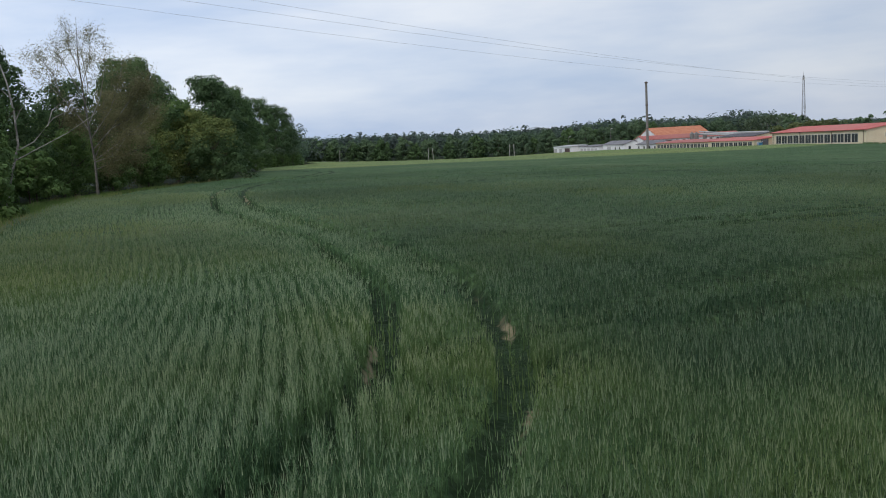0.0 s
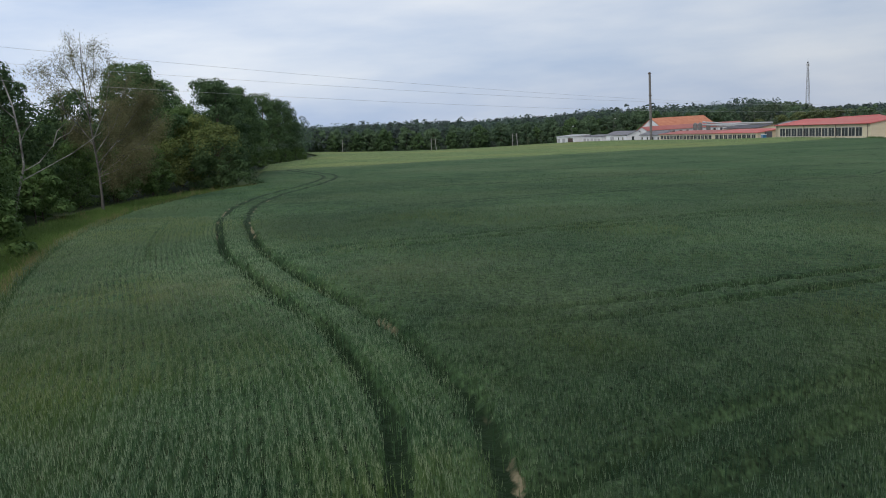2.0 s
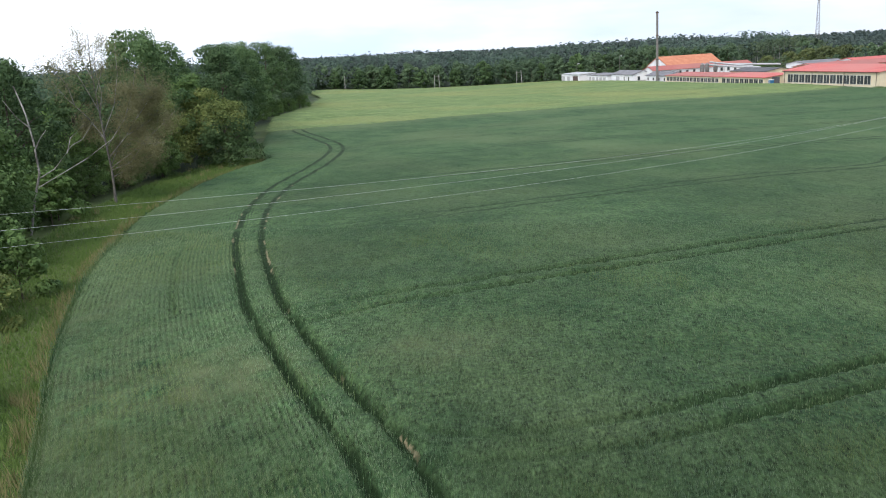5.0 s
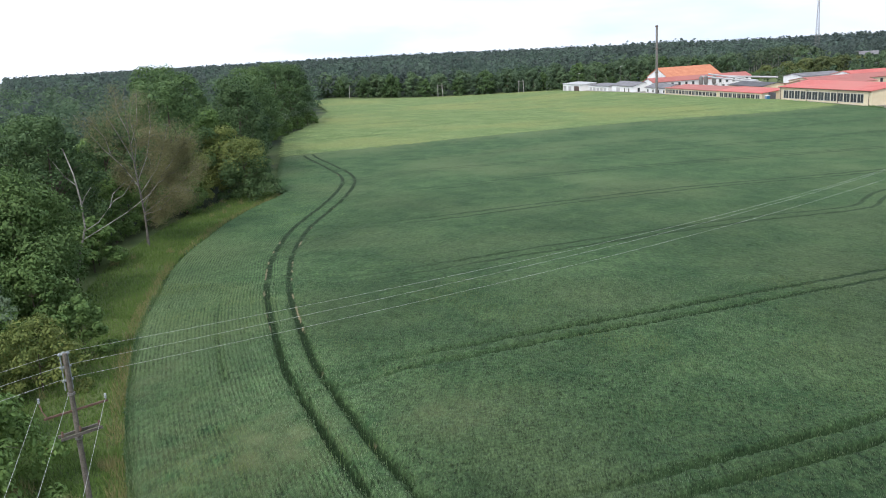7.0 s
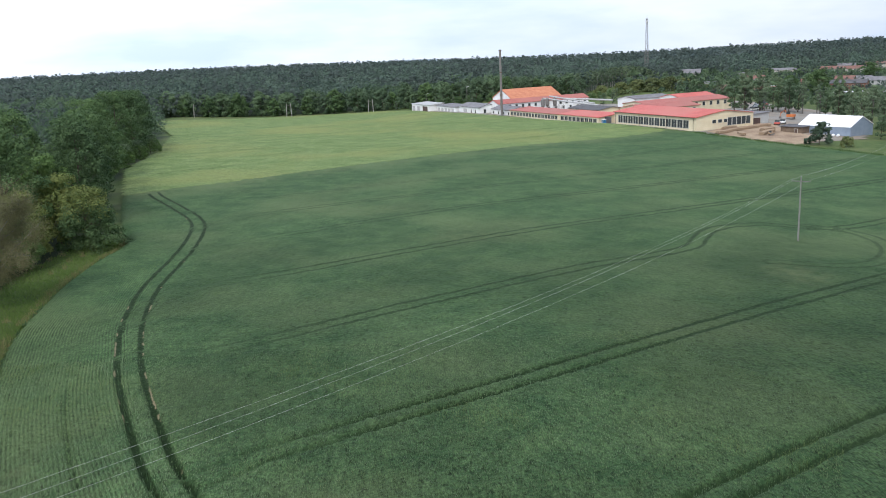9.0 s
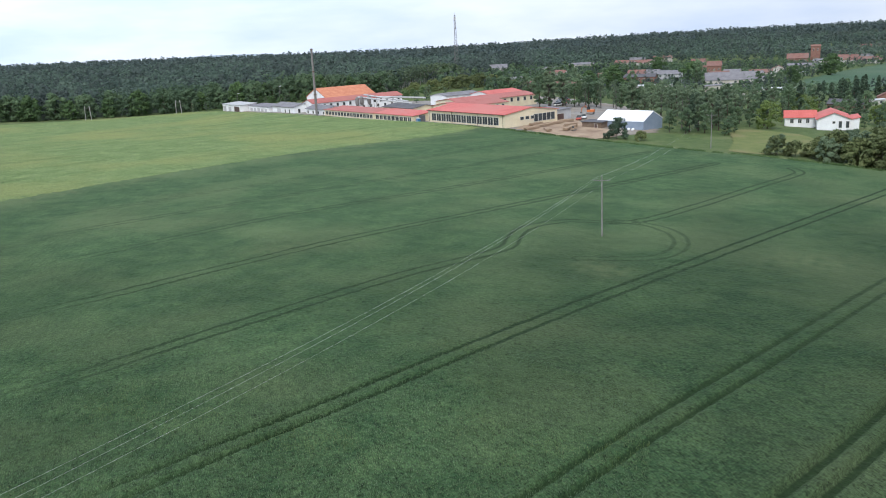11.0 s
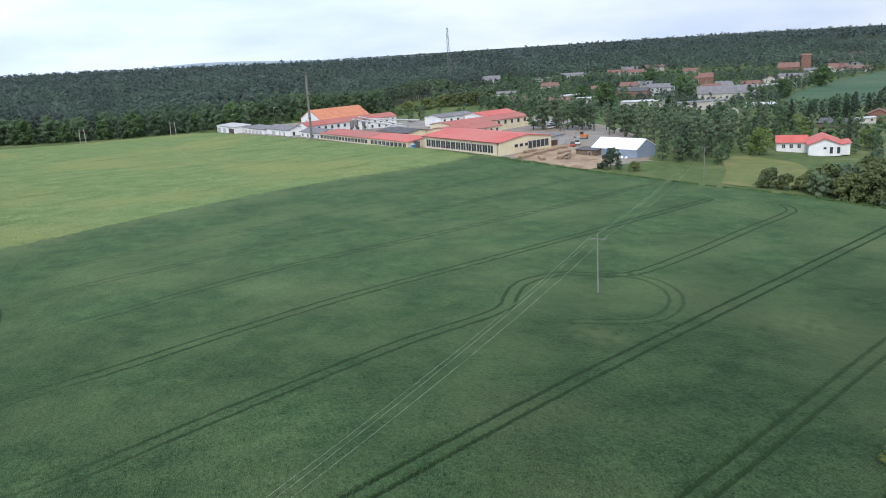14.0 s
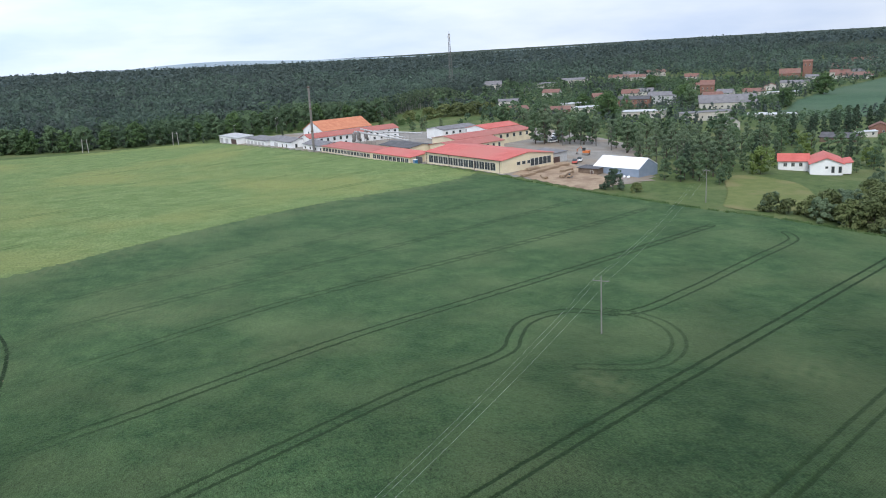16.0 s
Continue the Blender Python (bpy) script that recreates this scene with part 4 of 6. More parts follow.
forest("forest_edge", "light green leafy wood edge beyond the barley field", 32, (-330, 300, 130, 480), 6.6, (9, 14), 90, 0.85, EDGE_WOODS, lambda x, y: (wooded(x, y) > 0.5) & (x > -0.72 * y) & ((y > 446) | (x < -75)))
forest("forest_middle", "dark mixed forest behind the factory and the barley", 33, (-420, 470, 420, 720), 8.2, (12, 15.5), 60, 0.95, WOODS, lambda x, y: (wooded(x, y) > 0.5) & (x > -0.62 * y), lift=0.5)
forest("forest_deep", "dark mixed forest reaching far behind the fields", 36, (-700, 710, 900, 1150), 9.5, (12, 16.5), 24, 1.45, WOODS, lambda x, y: (wooded(x, y) > 0.5) & (np.abs(x - 50) < 0.9 * y) & (x > -0.62 * y), 0.3, 0.6)
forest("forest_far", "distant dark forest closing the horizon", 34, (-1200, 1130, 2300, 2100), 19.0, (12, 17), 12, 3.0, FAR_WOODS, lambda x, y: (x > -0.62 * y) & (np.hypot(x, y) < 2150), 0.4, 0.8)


# ---- buildings ----
def prism(x0, x1, y0, y1, z0, z1, rise, along):
    """A solid under a gable: along 'x' or 'y' for the ridge, 'flat', or 'lean' (high at x1)."""
    bm = bmesh.new()
    if along in ("flat", "lean"):
        hi = z1 + (rise if along == "lean" else 0)
        v = [bm.verts.new(p) for p in ((x0, y0, z0), (x1, y0, z0), (x1, y1, z0), (x0, y1, z0), (x0, y0, z1), (x1, y0, hi), (x1, y1, hi), (x0, y1, z1))]
        for f in ((3, 2, 1, 0), (4, 5, 6, 7), (0, 1, 5, 4), (1, 2, 6, 5), (2, 3, 7, 6), (3, 0, 4, 7)):
            bm.faces.new([v[i] for i in f])
        return bm
    if along == "y":
        xm = (x0 + x1) / 2
        ring = [(x0, z0), (x1, z0), (x1, z1), (xm, z1 + rise), (x0, z1)]
        a = [bm.verts.new((x, y0, z)) for x, z in ring]
        b = [bm.verts.new((x, y1, z)) for x, z in ring]
    else:
        ym = (y0 + y1) / 2
        ring = [(y0, z0), (y1, z0), (y1, z1), (ym, z1 + rise), (y0, z1)]
        a = [bm.verts.new((x1, y, z)) for y, z in ring]
        b = [bm.verts.new((x0, y, z)) for y, z in ring]
    bm.faces.new(a)
    bm.faces.new(b[::-1])
    for k in range(5):
        j = (k + 1) % 5
        bm.faces.new((a[j], a[k], b[k], b[j]))
    bmesh.ops.recalc_face_normals(bm, faces=bm.faces[:])
    return bm


def roof_of(x0, x1, y0, y1, z1, rise, along, over=0.35, thick=0.16):
    """Roof slabs with an overhang, of true thickness."""
    bm = bmesh.new()
    X0, X1, Y0, Y1 = x0 - over, x1 + over, y0 - over, y1 + over

    def slab(q):
        lo = [bm.verts.new(p) for p in q]
        hi = [bm.verts.new((p[0], p[1], p[2] + thick)) for p in q]
        bm.faces.new(lo[::-1])
        bm.faces.new(hi)
        for k in range(4):
            bm.faces.new((lo[k], lo[(k + 1) % 4], hi[(k + 1) % 4], hi[k]))

    if along in ("flat", "lean"):
        up = rise if along == "lean" else 0
        slab([(X0, Y0, z1 + 0.01), (X1, Y0, z1 + up + 0.01), (X1, Y1, z1 + up + 0.01), (X0, Y1, z1 + 0.01)])
    elif along == "y":
        xm, drop = (x0 + x1) / 2, rise * over / ((x1 - x0) / 2)
        slab([(X0, Y0, z1 - drop + 0.01), (xm, Y0, z1 + rise + 0.01), (xm, Y1, z1 + rise + 0.01), (X0, Y1, z1 - drop + 0.01)])
        slab([(xm, Y0, z1 + rise + 0.01), (X1, Y0, z1 - drop + 0.01), (X1, Y1, z1 - drop + 0.01), (xm, Y1, z1 + rise + 0.01)])
    else:
        ym, drop = (y0 + y1) / 2, rise * over / ((y1 - y0) / 2)
        slab([(X0, Y0, z1 - drop + 0.01), (X1, Y0, z1 - drop + 0.01), (X1, ym, z1 + rise + 0.01), (X0, ym, z1 + rise + 0.01)])
        slab([(X0, ym, z1 + rise + 0.01), (X1, ym, z1 + rise + 0.01), (X1, Y1, z1 - drop + 0.01), (X0, Y1, z1 - drop + 0.01)])
    bmesh.ops.recalc_face_normals(bm, faces=bm.faces[:])
    return bm


def opening(thing, name, face, w, l, at, z, wide, high, pane=None, bars=0):
    """A window or door set on one side of a building: a frame round a recessed pane."""
    h = wide / 2

    def put(bm_boxes):
        bm = bmesh.new()
        for a0, z0, a1, z1, d0, d1 in bm_boxes:
            if face == "w":
                box(bm, -d1, at + a0, z0, -d0, at + a1, z1)
            elif face == "e":
                box(bm, w + d0, at + a0, z0, w + d1, at + a1, z1)
            elif face == "s":
                box(bm, at + a0, -d1, z0, at + a1, -d0, z1)
            else:
                box(bm, at + a0, l + d0, z0, at + a1, l + d1, z1)
        return bm

    t = 0.09
    edges = [(-h, z, h, z + t, 0.003, 0.1), (-h, z + high - t, h, z + high, 0.003, 0.1), (-h, z + t, -h + t, z + high - t, 0.003, 0.1), (h - t, z + t, h, z + high - t, 0.003, 0.1)]
    for k in range(bars):
        c = -h + wide * (k + 1) / (bars + 1)
        edges.append((c - 0.04, z + t, c + 0.04, z + high - t, 0.003, 0.09))
    ob = part(name, put(edges), FRAME, thing)
    part("pane" if name == "window" else "leaf", put([(-h + t, z + t, h - t, z + high - t, 0.003, 0.04)]), pane or PANE, ob)


def building(name, label, category, place, turn, w, l, h, rise, along, wall, roof, wins=(), base=None, over=0.35, group=""):
    """A building with its corner at place: w across, l along, h to the eaves. wins: rows of (face, first, last, count, sill, wide, high, kind)."""
    thing = tagged(new(name), label, category, group)
    part("wall", prism(0, w, 0, l, -0.6, h, rise, along), wall, thing)
    part("roof", roof_of(0, w, 0, l, h, rise, along, over), roof, thing)
    if base:
        bm = bmesh.new()
        for q in ((-0.05, -0.05, -0.6, w + 0.05, -0.004, 0.5), (-0.05, l + 0.004, -0.6, w + 0.05, l + 0.05, 0.5), (-0.05, -0.004, -0.6, -0.004, l + 0.004, 0.5), (w + 0.004, -0.004, -0.6, w + 0.05, l + 0.004, 0.5)):
            box(bm, *q)
        part("plinth", bm, base, thing)
    for face, first, last, count, sill, wide, high, kind in wins:
        for k in range(count):
            at = first if count == 1 else first + (last - first) * k / (count - 1)
            opening(thing, "door" if kind == "door" else "window", face, w, l, at, sill, wide, high, {"door": DARKGATE, "blue": BLUEPAINT, "grey": GREYWALL}.get(kind), 1 if kind == "double" else 0)
    thing.matrix_world = pose(*place, 0, 0, turn)
    return thing


TURN = 19.27
CORNER = Vector((99.0, 238.5))


def plant(a, b, z=-4.6):
    """A place in the factory: a metres along its front, b metres behind it."""
    return (CORNER.x - 0.33 * a + 0.944 * b, CORNER.y + 0.944 * a + 0.33 * b, z)


building("factory_hall", "cream factory hall with red metal roof and long window band", "factory hall", plant(0, 0), TURN, 22.5, 40, 4.7, 1.4, "y", CREAM, REDROOF,
         [("w", 4.2, 36.6, 13, 1.3, 2.5, 2.5, "double"), ("s", 7, 11.5, 3, 2.5, 1.6, 1.1, ""), ("s", 13.0, 20.4, 5, 1.5, 1.8, 2.45, "")], CONCRETE)
building("workshop_wing", "low cream workshop wing with a bright orange-red roof", "workshop", plant(44, -3.6, -4.8), TURN, 9, 25, 2.9, 0.9, "lean", CREAM, REDROOF,
         [("w", 2.2, 22.8, 9, 0.9, 2.15, 1.6, "double")], CONCRETE)
building("workshop_wing", "long low cream workshop wing with a faded red roof", "workshop", plant(69.05, -3.6, -4.8), TURN, 9, 37, 2.8, 0.8, "lean", CREAM, FADEDROOF,
         [("w", 2.0, 35, 15, 0.9, 1.95, 1.5, "double")], CONCRETE)
hall = bpy.data.objects["factory_hall"]
for y in (0.9, 13.2, 26.6, 39.2):
    bm = bmesh.new()
    tube(bm, [(-0.16, y, -0.3), (-0.16, y, 4.45), (-0.3, y, 4.62)], [0.07, 0.07, 0.07], 6)
    part("downpipe", bm, DARKGATE, hall)
bm = bmesh.new()
box(bm, -0.5, -0.3, 4.56, -0.36, 40.3, 4.7)
part("gutter", bm, DARKGATE, hall)
building("second_hall", "cream factory hall with a faded red roof", "factory hall", plant(42.5, 15, -4.6), TURN, 24, 15, 4.2, 1.3, "x", CREAM, FADEDROOF, [("s", 13, 21.5, 4, 2.1, 1.2, 1.6, ""), ("e", 3, 12, 3, 2.0, 1.4, 1.6, "")])
building("dark_roofed_store", "low store with a dark felt roof between the halls", "store", plant(58, 6.2, -4.6), TURN, 12, 20, 3.9, 0.9, "y", CREAM, DARKROOF)
building("rear_hall", "long low hall with a faded red roof", "factory hall", plant(62, 31, -4.5), TURN, 41, 15, 3.8, 1.1, "x", CREAM, FADEDROOF, [("s", 20, 38, 6, 1.8, 1.4, 1.6, ""), ("e", 3, 12, 3, 1.8, 1.3, 1.5, "")])
building("rear_workshop", "low white workshop with a red metal roof", "workshop", plant(80, 62, -4.4), TURN, 19, 13, 3.7, 1.3, "x", WHITE, REDROOF, [("s", 2, 17, 6, 1.6, 1.3, 1.4, "")])
building("rear_store", "low white store with a grey roof", "store", plant(97, 52, -4.6), TURN, 19, 12, 3.6, 1.0, "x", WHITE, GREYROOF, [("s", 2, 17, 5, 1.6, 1.3, 1.2, "")])
building("orange_roofed_house", "white gabled house with a large orange tile roof", "house", plant(139, 16, -4.8), TURN, 26, 18, 5.0, 3.9, "x", WHITE, ORANGEROOF, [("w", 5, 13, 2, 2.6, 1.2, 1.6, ""), ("s", 3, 23, 6, 1.6, 1.2, 1.6, "")])
building("long_white_block", "two-storey white block with a muted red roof", "office block", plant(124, 1, -5.0), TURN, 46, 9, 4.4, 1.5, "x", WHITE, FADEDROOF, [("s", 2.5, 44, 14, 2.4, 1.25, 1.5, ""), ("s", 14, 44, 9, 0.4, 1.2, 1.3, "")])
building("gate_lodge", "small white lodge with a grey roof by the factory chimney", "lodge", plant(106, -3, -5.0), TURN, 9, 17, 2.8, 1.3, "y", WHITE, GREYROOF, [("w", 2, 15, 4, 0.9, 1.2, 1.2, ""), ("s", 3, 6, 2, 0.9, 1.1, 1.2, "")])
building("white_garage", "white garage with a dark gate and a pale flat roof", "garage", plant(174, -9.5, -5.8), TURN, 8, 21, 3.6, 0.5, "lean", WHITE, GREYWALL, [("w", 4.5, 4.5, 1, 0.1, 6.0, 2.9, "door"), ("w", 12.5, 18.5, 2, 0.3, 3.2, 2.4, "grey")])
building("grey_garage_row", "row of white garages with grey gates and roof", "garage", plant(152, -6, -5.6), TURN, 8, 21, 3.1, 0.5, "lean", WHITE, GREYROOF, [("w", 3, 18, 5, 0.1, 2.6, 2.2, "grey")])
building("white_cottage", "small white cottage with a grey gate", "cottage", plant(130, -5, -5.4), TURN, 9, 20, 3.5, 1.4, "y", WHITE, GREYROOF, [("w", 14, 14, 1, 0.1, 3.4, 2.6, "grey"), ("w", 4, 8, 2, 0.6, 1.0, 2.0, ""), ("s", 2.5, 6.5, 2, 0.8, 1.2, 2.0, "")])


def chimney():
    thing = tagged(new("factory_chimney"), "tall thin rusty grey steel chimney with guy wires", "chimney")
    bm = bmesh.new()
    tube(bm, [(0, 0, -0.5), (0, 0, 14), (0, 0, 27.2)], [0.52, 0.46, 0.42], 14)
    part("shaft", bm, STEEL, thing)
    for z in (9, 18, 26.6):
        bm = bmesh.new()
        tube(bm, [(0, 0, z), (0, 0, z + 0.3)], [0.62, 0.62], 14)
        part("collar", bm, RUST, thing)
    thing.matrix_world = pose(57.8, 340, -5.0)


def lattice_mast(x, y, z, top, wide):
    """A four-legged lattice mast with a platform of aerials."""
    thing = tagged(new("radio_mast"), "tall slender steel lattice radio mast above the forest", "radio mast")
    at = lambda h: wide * (1 - 0.75 * h / top)
    for sx, sy in ((-1, -1), (1, -1), (1, 1), (-1, 1)):
        bm = bmesh.new()
        tube(bm, [(sx * at(0), sy * at(0), -1), (sx * at(top), sy * at(top), top)], [0.16, 0.1], 5)
        part("leg", bm, STEEL, thing)
    bm = bmesh.new()
    for k in range(24):
        h0, h1 = top * k / 24, top * (k + 1) / 24
        for s in (-1, 1):
            tube(bm, [(-at(h0), s * at(h0), h0), (at(h1), s * at(h1), h1)], [0.07, 0.07], 4)
            tube(bm, [(s * at(h0), at(h0), h0), (s * at(h1), -at(h1), h1)], [0.07, 0.07], 4)
    part("bracing", bm, STEEL, thing)
    for k in range(5):
        bm = bmesh.new()
        box(bm, 1.0 * math.cos(k * 1.3) - 0.2, 1.0 * math.sin(k * 1.3) - 0.2, top - 4, 1.0 * math.cos(k * 1.3) + 0.2, 1.0 * math.sin(k * 1.3) + 0.2, top - 1.6)
        part("aerial", bm, WHITE, thing)
    bm = bmesh.new()
    tube(bm, [(0, 0, top - 1), (0, 0, top + 3)], [0.1, 0.05], 5)
    part("spike", bm, STEEL, thing)
    thing.matrix_world = pose(x, y, z)


chimney()
lattice_mast(253, 733, -8, 49.5, 1.7)


# ---- power line ----
NEAR_POLE, MID_POLE, FAR_POLE, WEST_POLE = (-14.5, 22.4), (54.3, 94.4), (128.3, 175.0), (-84, -51)
LINE_TURN = 46.4


def insulator(bm, x, y, z):
    tube(bm, [(x, y, z), (x, y, z + 0.12)], [0.015, 0.015], 5)
    for k in range(3):
        tube(bm, [(x, y, z + 0.08 + 0.06 * k), (x, y, z + 0.11 + 0.06 * k)], [0.05, 0.035], 8)


def line_pole(x, y, top, switch=False):
    """A wooden pole with a crossarm and three insulators; the near one carries a switch and a second arm."""
    thing = tagged(new("power_pole"), "weathered wooden power pole with a rusty switch and drop wires" if switch else "slim grey power pole with a short crossarm in the wheat", "power pole")
    bm = bmesh.new()
    tube(bm, [(0, 0, -0.6), (0, 0, top * 0.5), (0, 0, top)], [0.11, 0.1, 0.08] if switch else [0.12, 0.1, 0.08], 10)
    part("post", bm, POLE_WOOD if switch else POLE_GREY, thing)
    if switch:
        spots = [(-0.14, 0, top + 0.02), (-0.14, 0, top - 0.45), (-0.14, 0, top - 0.93)]
        for s in (-1, 1):
            bm = bmesh.new()
            box(bm, -0.16, s * 0.13 - 0.015, top - 1.35, -0.1, s * 0.13 + 0.015, top + 0.02)
            part("switch_rail", bm, GLASSY, thing)
        for k, (px, py, pz) in enumerate(spots):
            bm = bmesh.new()
            tube(bm, [(-0.13, 0, pz - 0.38), (-0.13, 0, pz - 0.1)], [0.075, 0.06], 8)
            part("switch_barrel", bm, RUST, thing)
            bm = bmesh.new()
            box(bm, -0.18, -0.19, pz - 0.09, -0.08, 0.19, pz - 0.04)
            part("switch_bar", bm, GLASSY, thing)
        # a thin rusty arm with a bracket above, a heavy pair of arms below
        bm = bmesh.new()
        box(bm, -0.04, -1.0, top - 2.12, 0.04, 1.15, top - 2.05)
        part("crossarm", bm, RUST, thing, "thin rusty crossarm")
        bm = bmesh.new()
        tube(bm, [(0, -0.9, top - 2.06), (-0.25, -0.95, top - 1.9), (-0.5, -0.95, top - 1.72)], [0.025, 0.025, 0.025], 5)
        part("bracket", bm, RUST, thing)
        for s in (-0.17, 0.17):
            bm = bmesh.new()
            box(bm, s - 0.035, -0.62, top - 2.98, s + 0.035, 0.78, top - 2.88)
            part("crossarm", bm, POLE_WOOD, thing)
        for px, py, pz in ((0.16, -0.55, top - 2.88), (0.16, 0.05, top - 2.88), (0.16, 0.7, top - 2.88), (-0.5, -0.95, top - 1.72), (0, 1.1, top - 2.05)):
            bm = bmesh.new()
            insulator(bm, px, py, pz)
            part("insulator", bm, RUST if pz < top - 2.5 else GLASSY, thing)
        for pz in (top - 3.15, top - 1.5):
            bm = bmesh.new()
            tube(bm, [(0, 0, pz), (0, 0, pz + 0.08)], [0.135, 0.135], 10)
            part("clamp", bm, STEEL, thing)
    else:
        bm = bmesh.new()
        box(bm, -1.1, -0.05, top - 0.55, 1.1, 0.05, top - 0.45)
        part("crossarm", bm, STEEL, thing)
        spots = [(-1.05, 0, top - 0.25), (0, 0, top + 0.2), (1.05, 0, top - 0.25)]
    for px, py, pz in spots:
        bm = bmesh.new()
        insulator(bm, px, py, pz - 0.22)
        part("insulator", bm, GLASSY, thing)
    m = pose(x, y, height1(x, y), 0, 0, LINE_TURN - 90)
    thing.matrix_world = m
    return [m @ Vector(p) for p in spots]


def wire(a, b, sag, thing, thick=0.0047):
    bm = bmesh.new()
    pts = [a.lerp(b, k / 24) - Vector((0, 0, 4 * sag * (k / 24) * (1 - k / 24))) for k in range(25)]
    tube(bm, pts, [thick] * 25, 4)
    part("conductor", bm, WIRE, thing)


near_ends = line_pole(*NEAR_POLE, 9.0, True)
mid_ends = line_pole(*MID_POLE, 8.65)
far_ends = line_pole(*FAR_POLE, 8.6)
west_ends = line_pole(*WEST_POLE, 9.0)
for name, a, b, sag in (("west_span", west_ends, near_ends, 1.4), ("middle_span", near_ends, mid_ends, 1.3), ("east_span", mid_ends, far_ends, 1.5)):
    span = tagged(new("power_line"), "three thin pale conductors sagging between poles", "power line")
    for p, q in zip(a, b):
        wire(p, q, sag, span)
drop = tagged(new("branch_line"), "three thin wires dropping from the switch pole", "power line")
branch_ends = line_pole(10, -40, 8.6)
drop_from = pose(*NEAR_POLE, height1(*NEAR_POLE), 0, 0, LINE_TURN - 90)
for k, p in enumerate(((-0.5, -0.95, 7.45), (-0.14, 0, 7.6), (0, 1.1, 7.05))):
    wire(drop_from @ Vector(p), branch_ends[k], 0.9, drop, 0.0045)
building("hall_annex", "low grey annex with a pale roof at the hall's end", "annex", plant(1.5, 22.8, -4.2), TURN, 7.5, 11, 3.4, 0.3, "lean", GREYWALL, GREYROOF, [("s", 2.6, 2.6, 1, 0.1, 3.2, 2.3, "door")])

building("white_tent_hall", "white tarpaulin roofed hall with blue-grey sheet walls", "storage tent", (131.8, 212.6, -5.5), 27.9, 10.8, 15.7, 3.1, 2.5, "y", BLUEGREY, TENTWHITE, over=0.15)
building("brown_hut", "low brown hut beside the white tent hall", "hut", (123.2, 221.8, -5.2), 30, 4.5, 6.8, 2.5, 0.2, "lean", BROWNWALL, DARKROOF, [("w", 2, 2, 1, 0.1, 1.1, 2.0, "door")])
HOUSE = -38.2
building("bungalow", "white bungalow with a red tile roof beside the meadow", "house", (188, 206, -8.3), HOUSE, 9.2, 15, 2.9, 1.8, "y", WHITE, REDROOF, [("s", 6.4, 6.4, 1, 0.1, 1.0, 2.1, ""), ("s", 8.4, 8.4, 1, 0.1, 1.0, 2.1, ""), ("s", 4.6, 4.6, 1, 1.4, 0.9, 0.8, "")], over=0.5)
hx, hy = Vector((math.cos(radians(HOUSE)), math.sin(radians(HOUSE)))), Vector((-math.sin(radians(HOUSE)), math.cos(radians(HOUSE))))
q = Vector((188, 206)) - hx * 8.9 + hy * 8
building("bungalow_wing", "white side wing of the bungalow with a red roof", "house", (q.x, q.y, -8.4), HOUSE, 8.8, 7, 2.8, 1.7, "x", WHITE, REDROOF, [("s", 2.0, 6.6, 3, 0.9, 1.1, 1.3, "double")], over=0.5)
q = Vector((188, 206)) + hx * 9.5 + hy * 5
building("bungalow_porch", "low red-roofed porch beside the bungalow", "house", (q.x, q.y, -8.7), HOUSE, 2.6, 10, 2.5, 0.6, "lean", WHITE, REDROOF, over=0.4)


def village(name, label, category, x, y, w, d, h, rise, along, wall, roof, wins=(), skew=0.0):
    """A far building that turns its long side to the fields."""
    way = math.degrees(math.atan2(x, y))
    return building(name, label, category, (x, y, height1(x, y) - 0.2), skew - way, w, d, h * 0.88, rise * 0.9, along, wall, roof, [(s, a, b, n, z * 0.88, u, v * 0.85, k) for s, a, b, n, z, u, v, k in wins])


village("villa", "pale villa with a grey hipped roof at the forest's foot", "house", 302, 777, 17, 12, 6.5, 3.6, "x", PALEWALL, GREYROOF, [("s", 2, 15, 5, 1.0, 1.2, 1.6, ""), ("s", 2, 15, 5, 3.8, 1.2, 1.4, "")])
village("school_block", "long white block with tall brown windows", "school", 409, 822, 27, 14, 6.0, 2.0, "x", PALEWALL, GREYROOF, [("s", 2, 25, 9, 2.2, 1.7, 2.6, "")], 8)
village("low_annex", "long low pale annex beside the white block", "annex", 368, 806, 24, 10, 4.0, 1.0, "x", PALEWALL, GREYROOF, [("s", 2, 22, 7, 1.2, 1.6, 1.4, "")], 8)
village("garden_wall", "long pale concrete wall below the annex", "wall", 333, 782, 62, 0.5, 2.0, 0.0, "flat", PALEWALL, PALEWALL, (), -4)
village("red_roofed_house", "house with a weathered red hipped roof", "house", 308, 566, 14, 11, 3.6, 3.6, "x", BRICK, MUTEDROOF, [("s", 2, 12, 4, 1.0, 1.1, 1.3, "")], 12)
village("brick_house", "long red brick house with a dark roof", "house", 297, 512, 21, 11, 6.0, 2.0, "x", BRICK, DARKROOF, [("s", 2, 19, 7, 1.0, 1.1, 1.4, ""), ("s", 2, 19, 7, 3.7, 1.1, 1.3, "")], -10)
village("grey_house", "tall plain grey rendered house", "house", 330, 528, 18, 12, 7.0, 2.4, "x", GREYWALL, GREYROOF, [("s", 3, 15, 4, 1.2, 1.1, 1.3, "")], -14)
village("flat_shed", "low white flat-roofed shed", "shed", 247, 479, 17, 12, 3.4, 0.6, "lean", PALEWALL, PALEROOF, [("s", 2, 15, 4, 0.9, 1.8, 1.4, "")], -6)
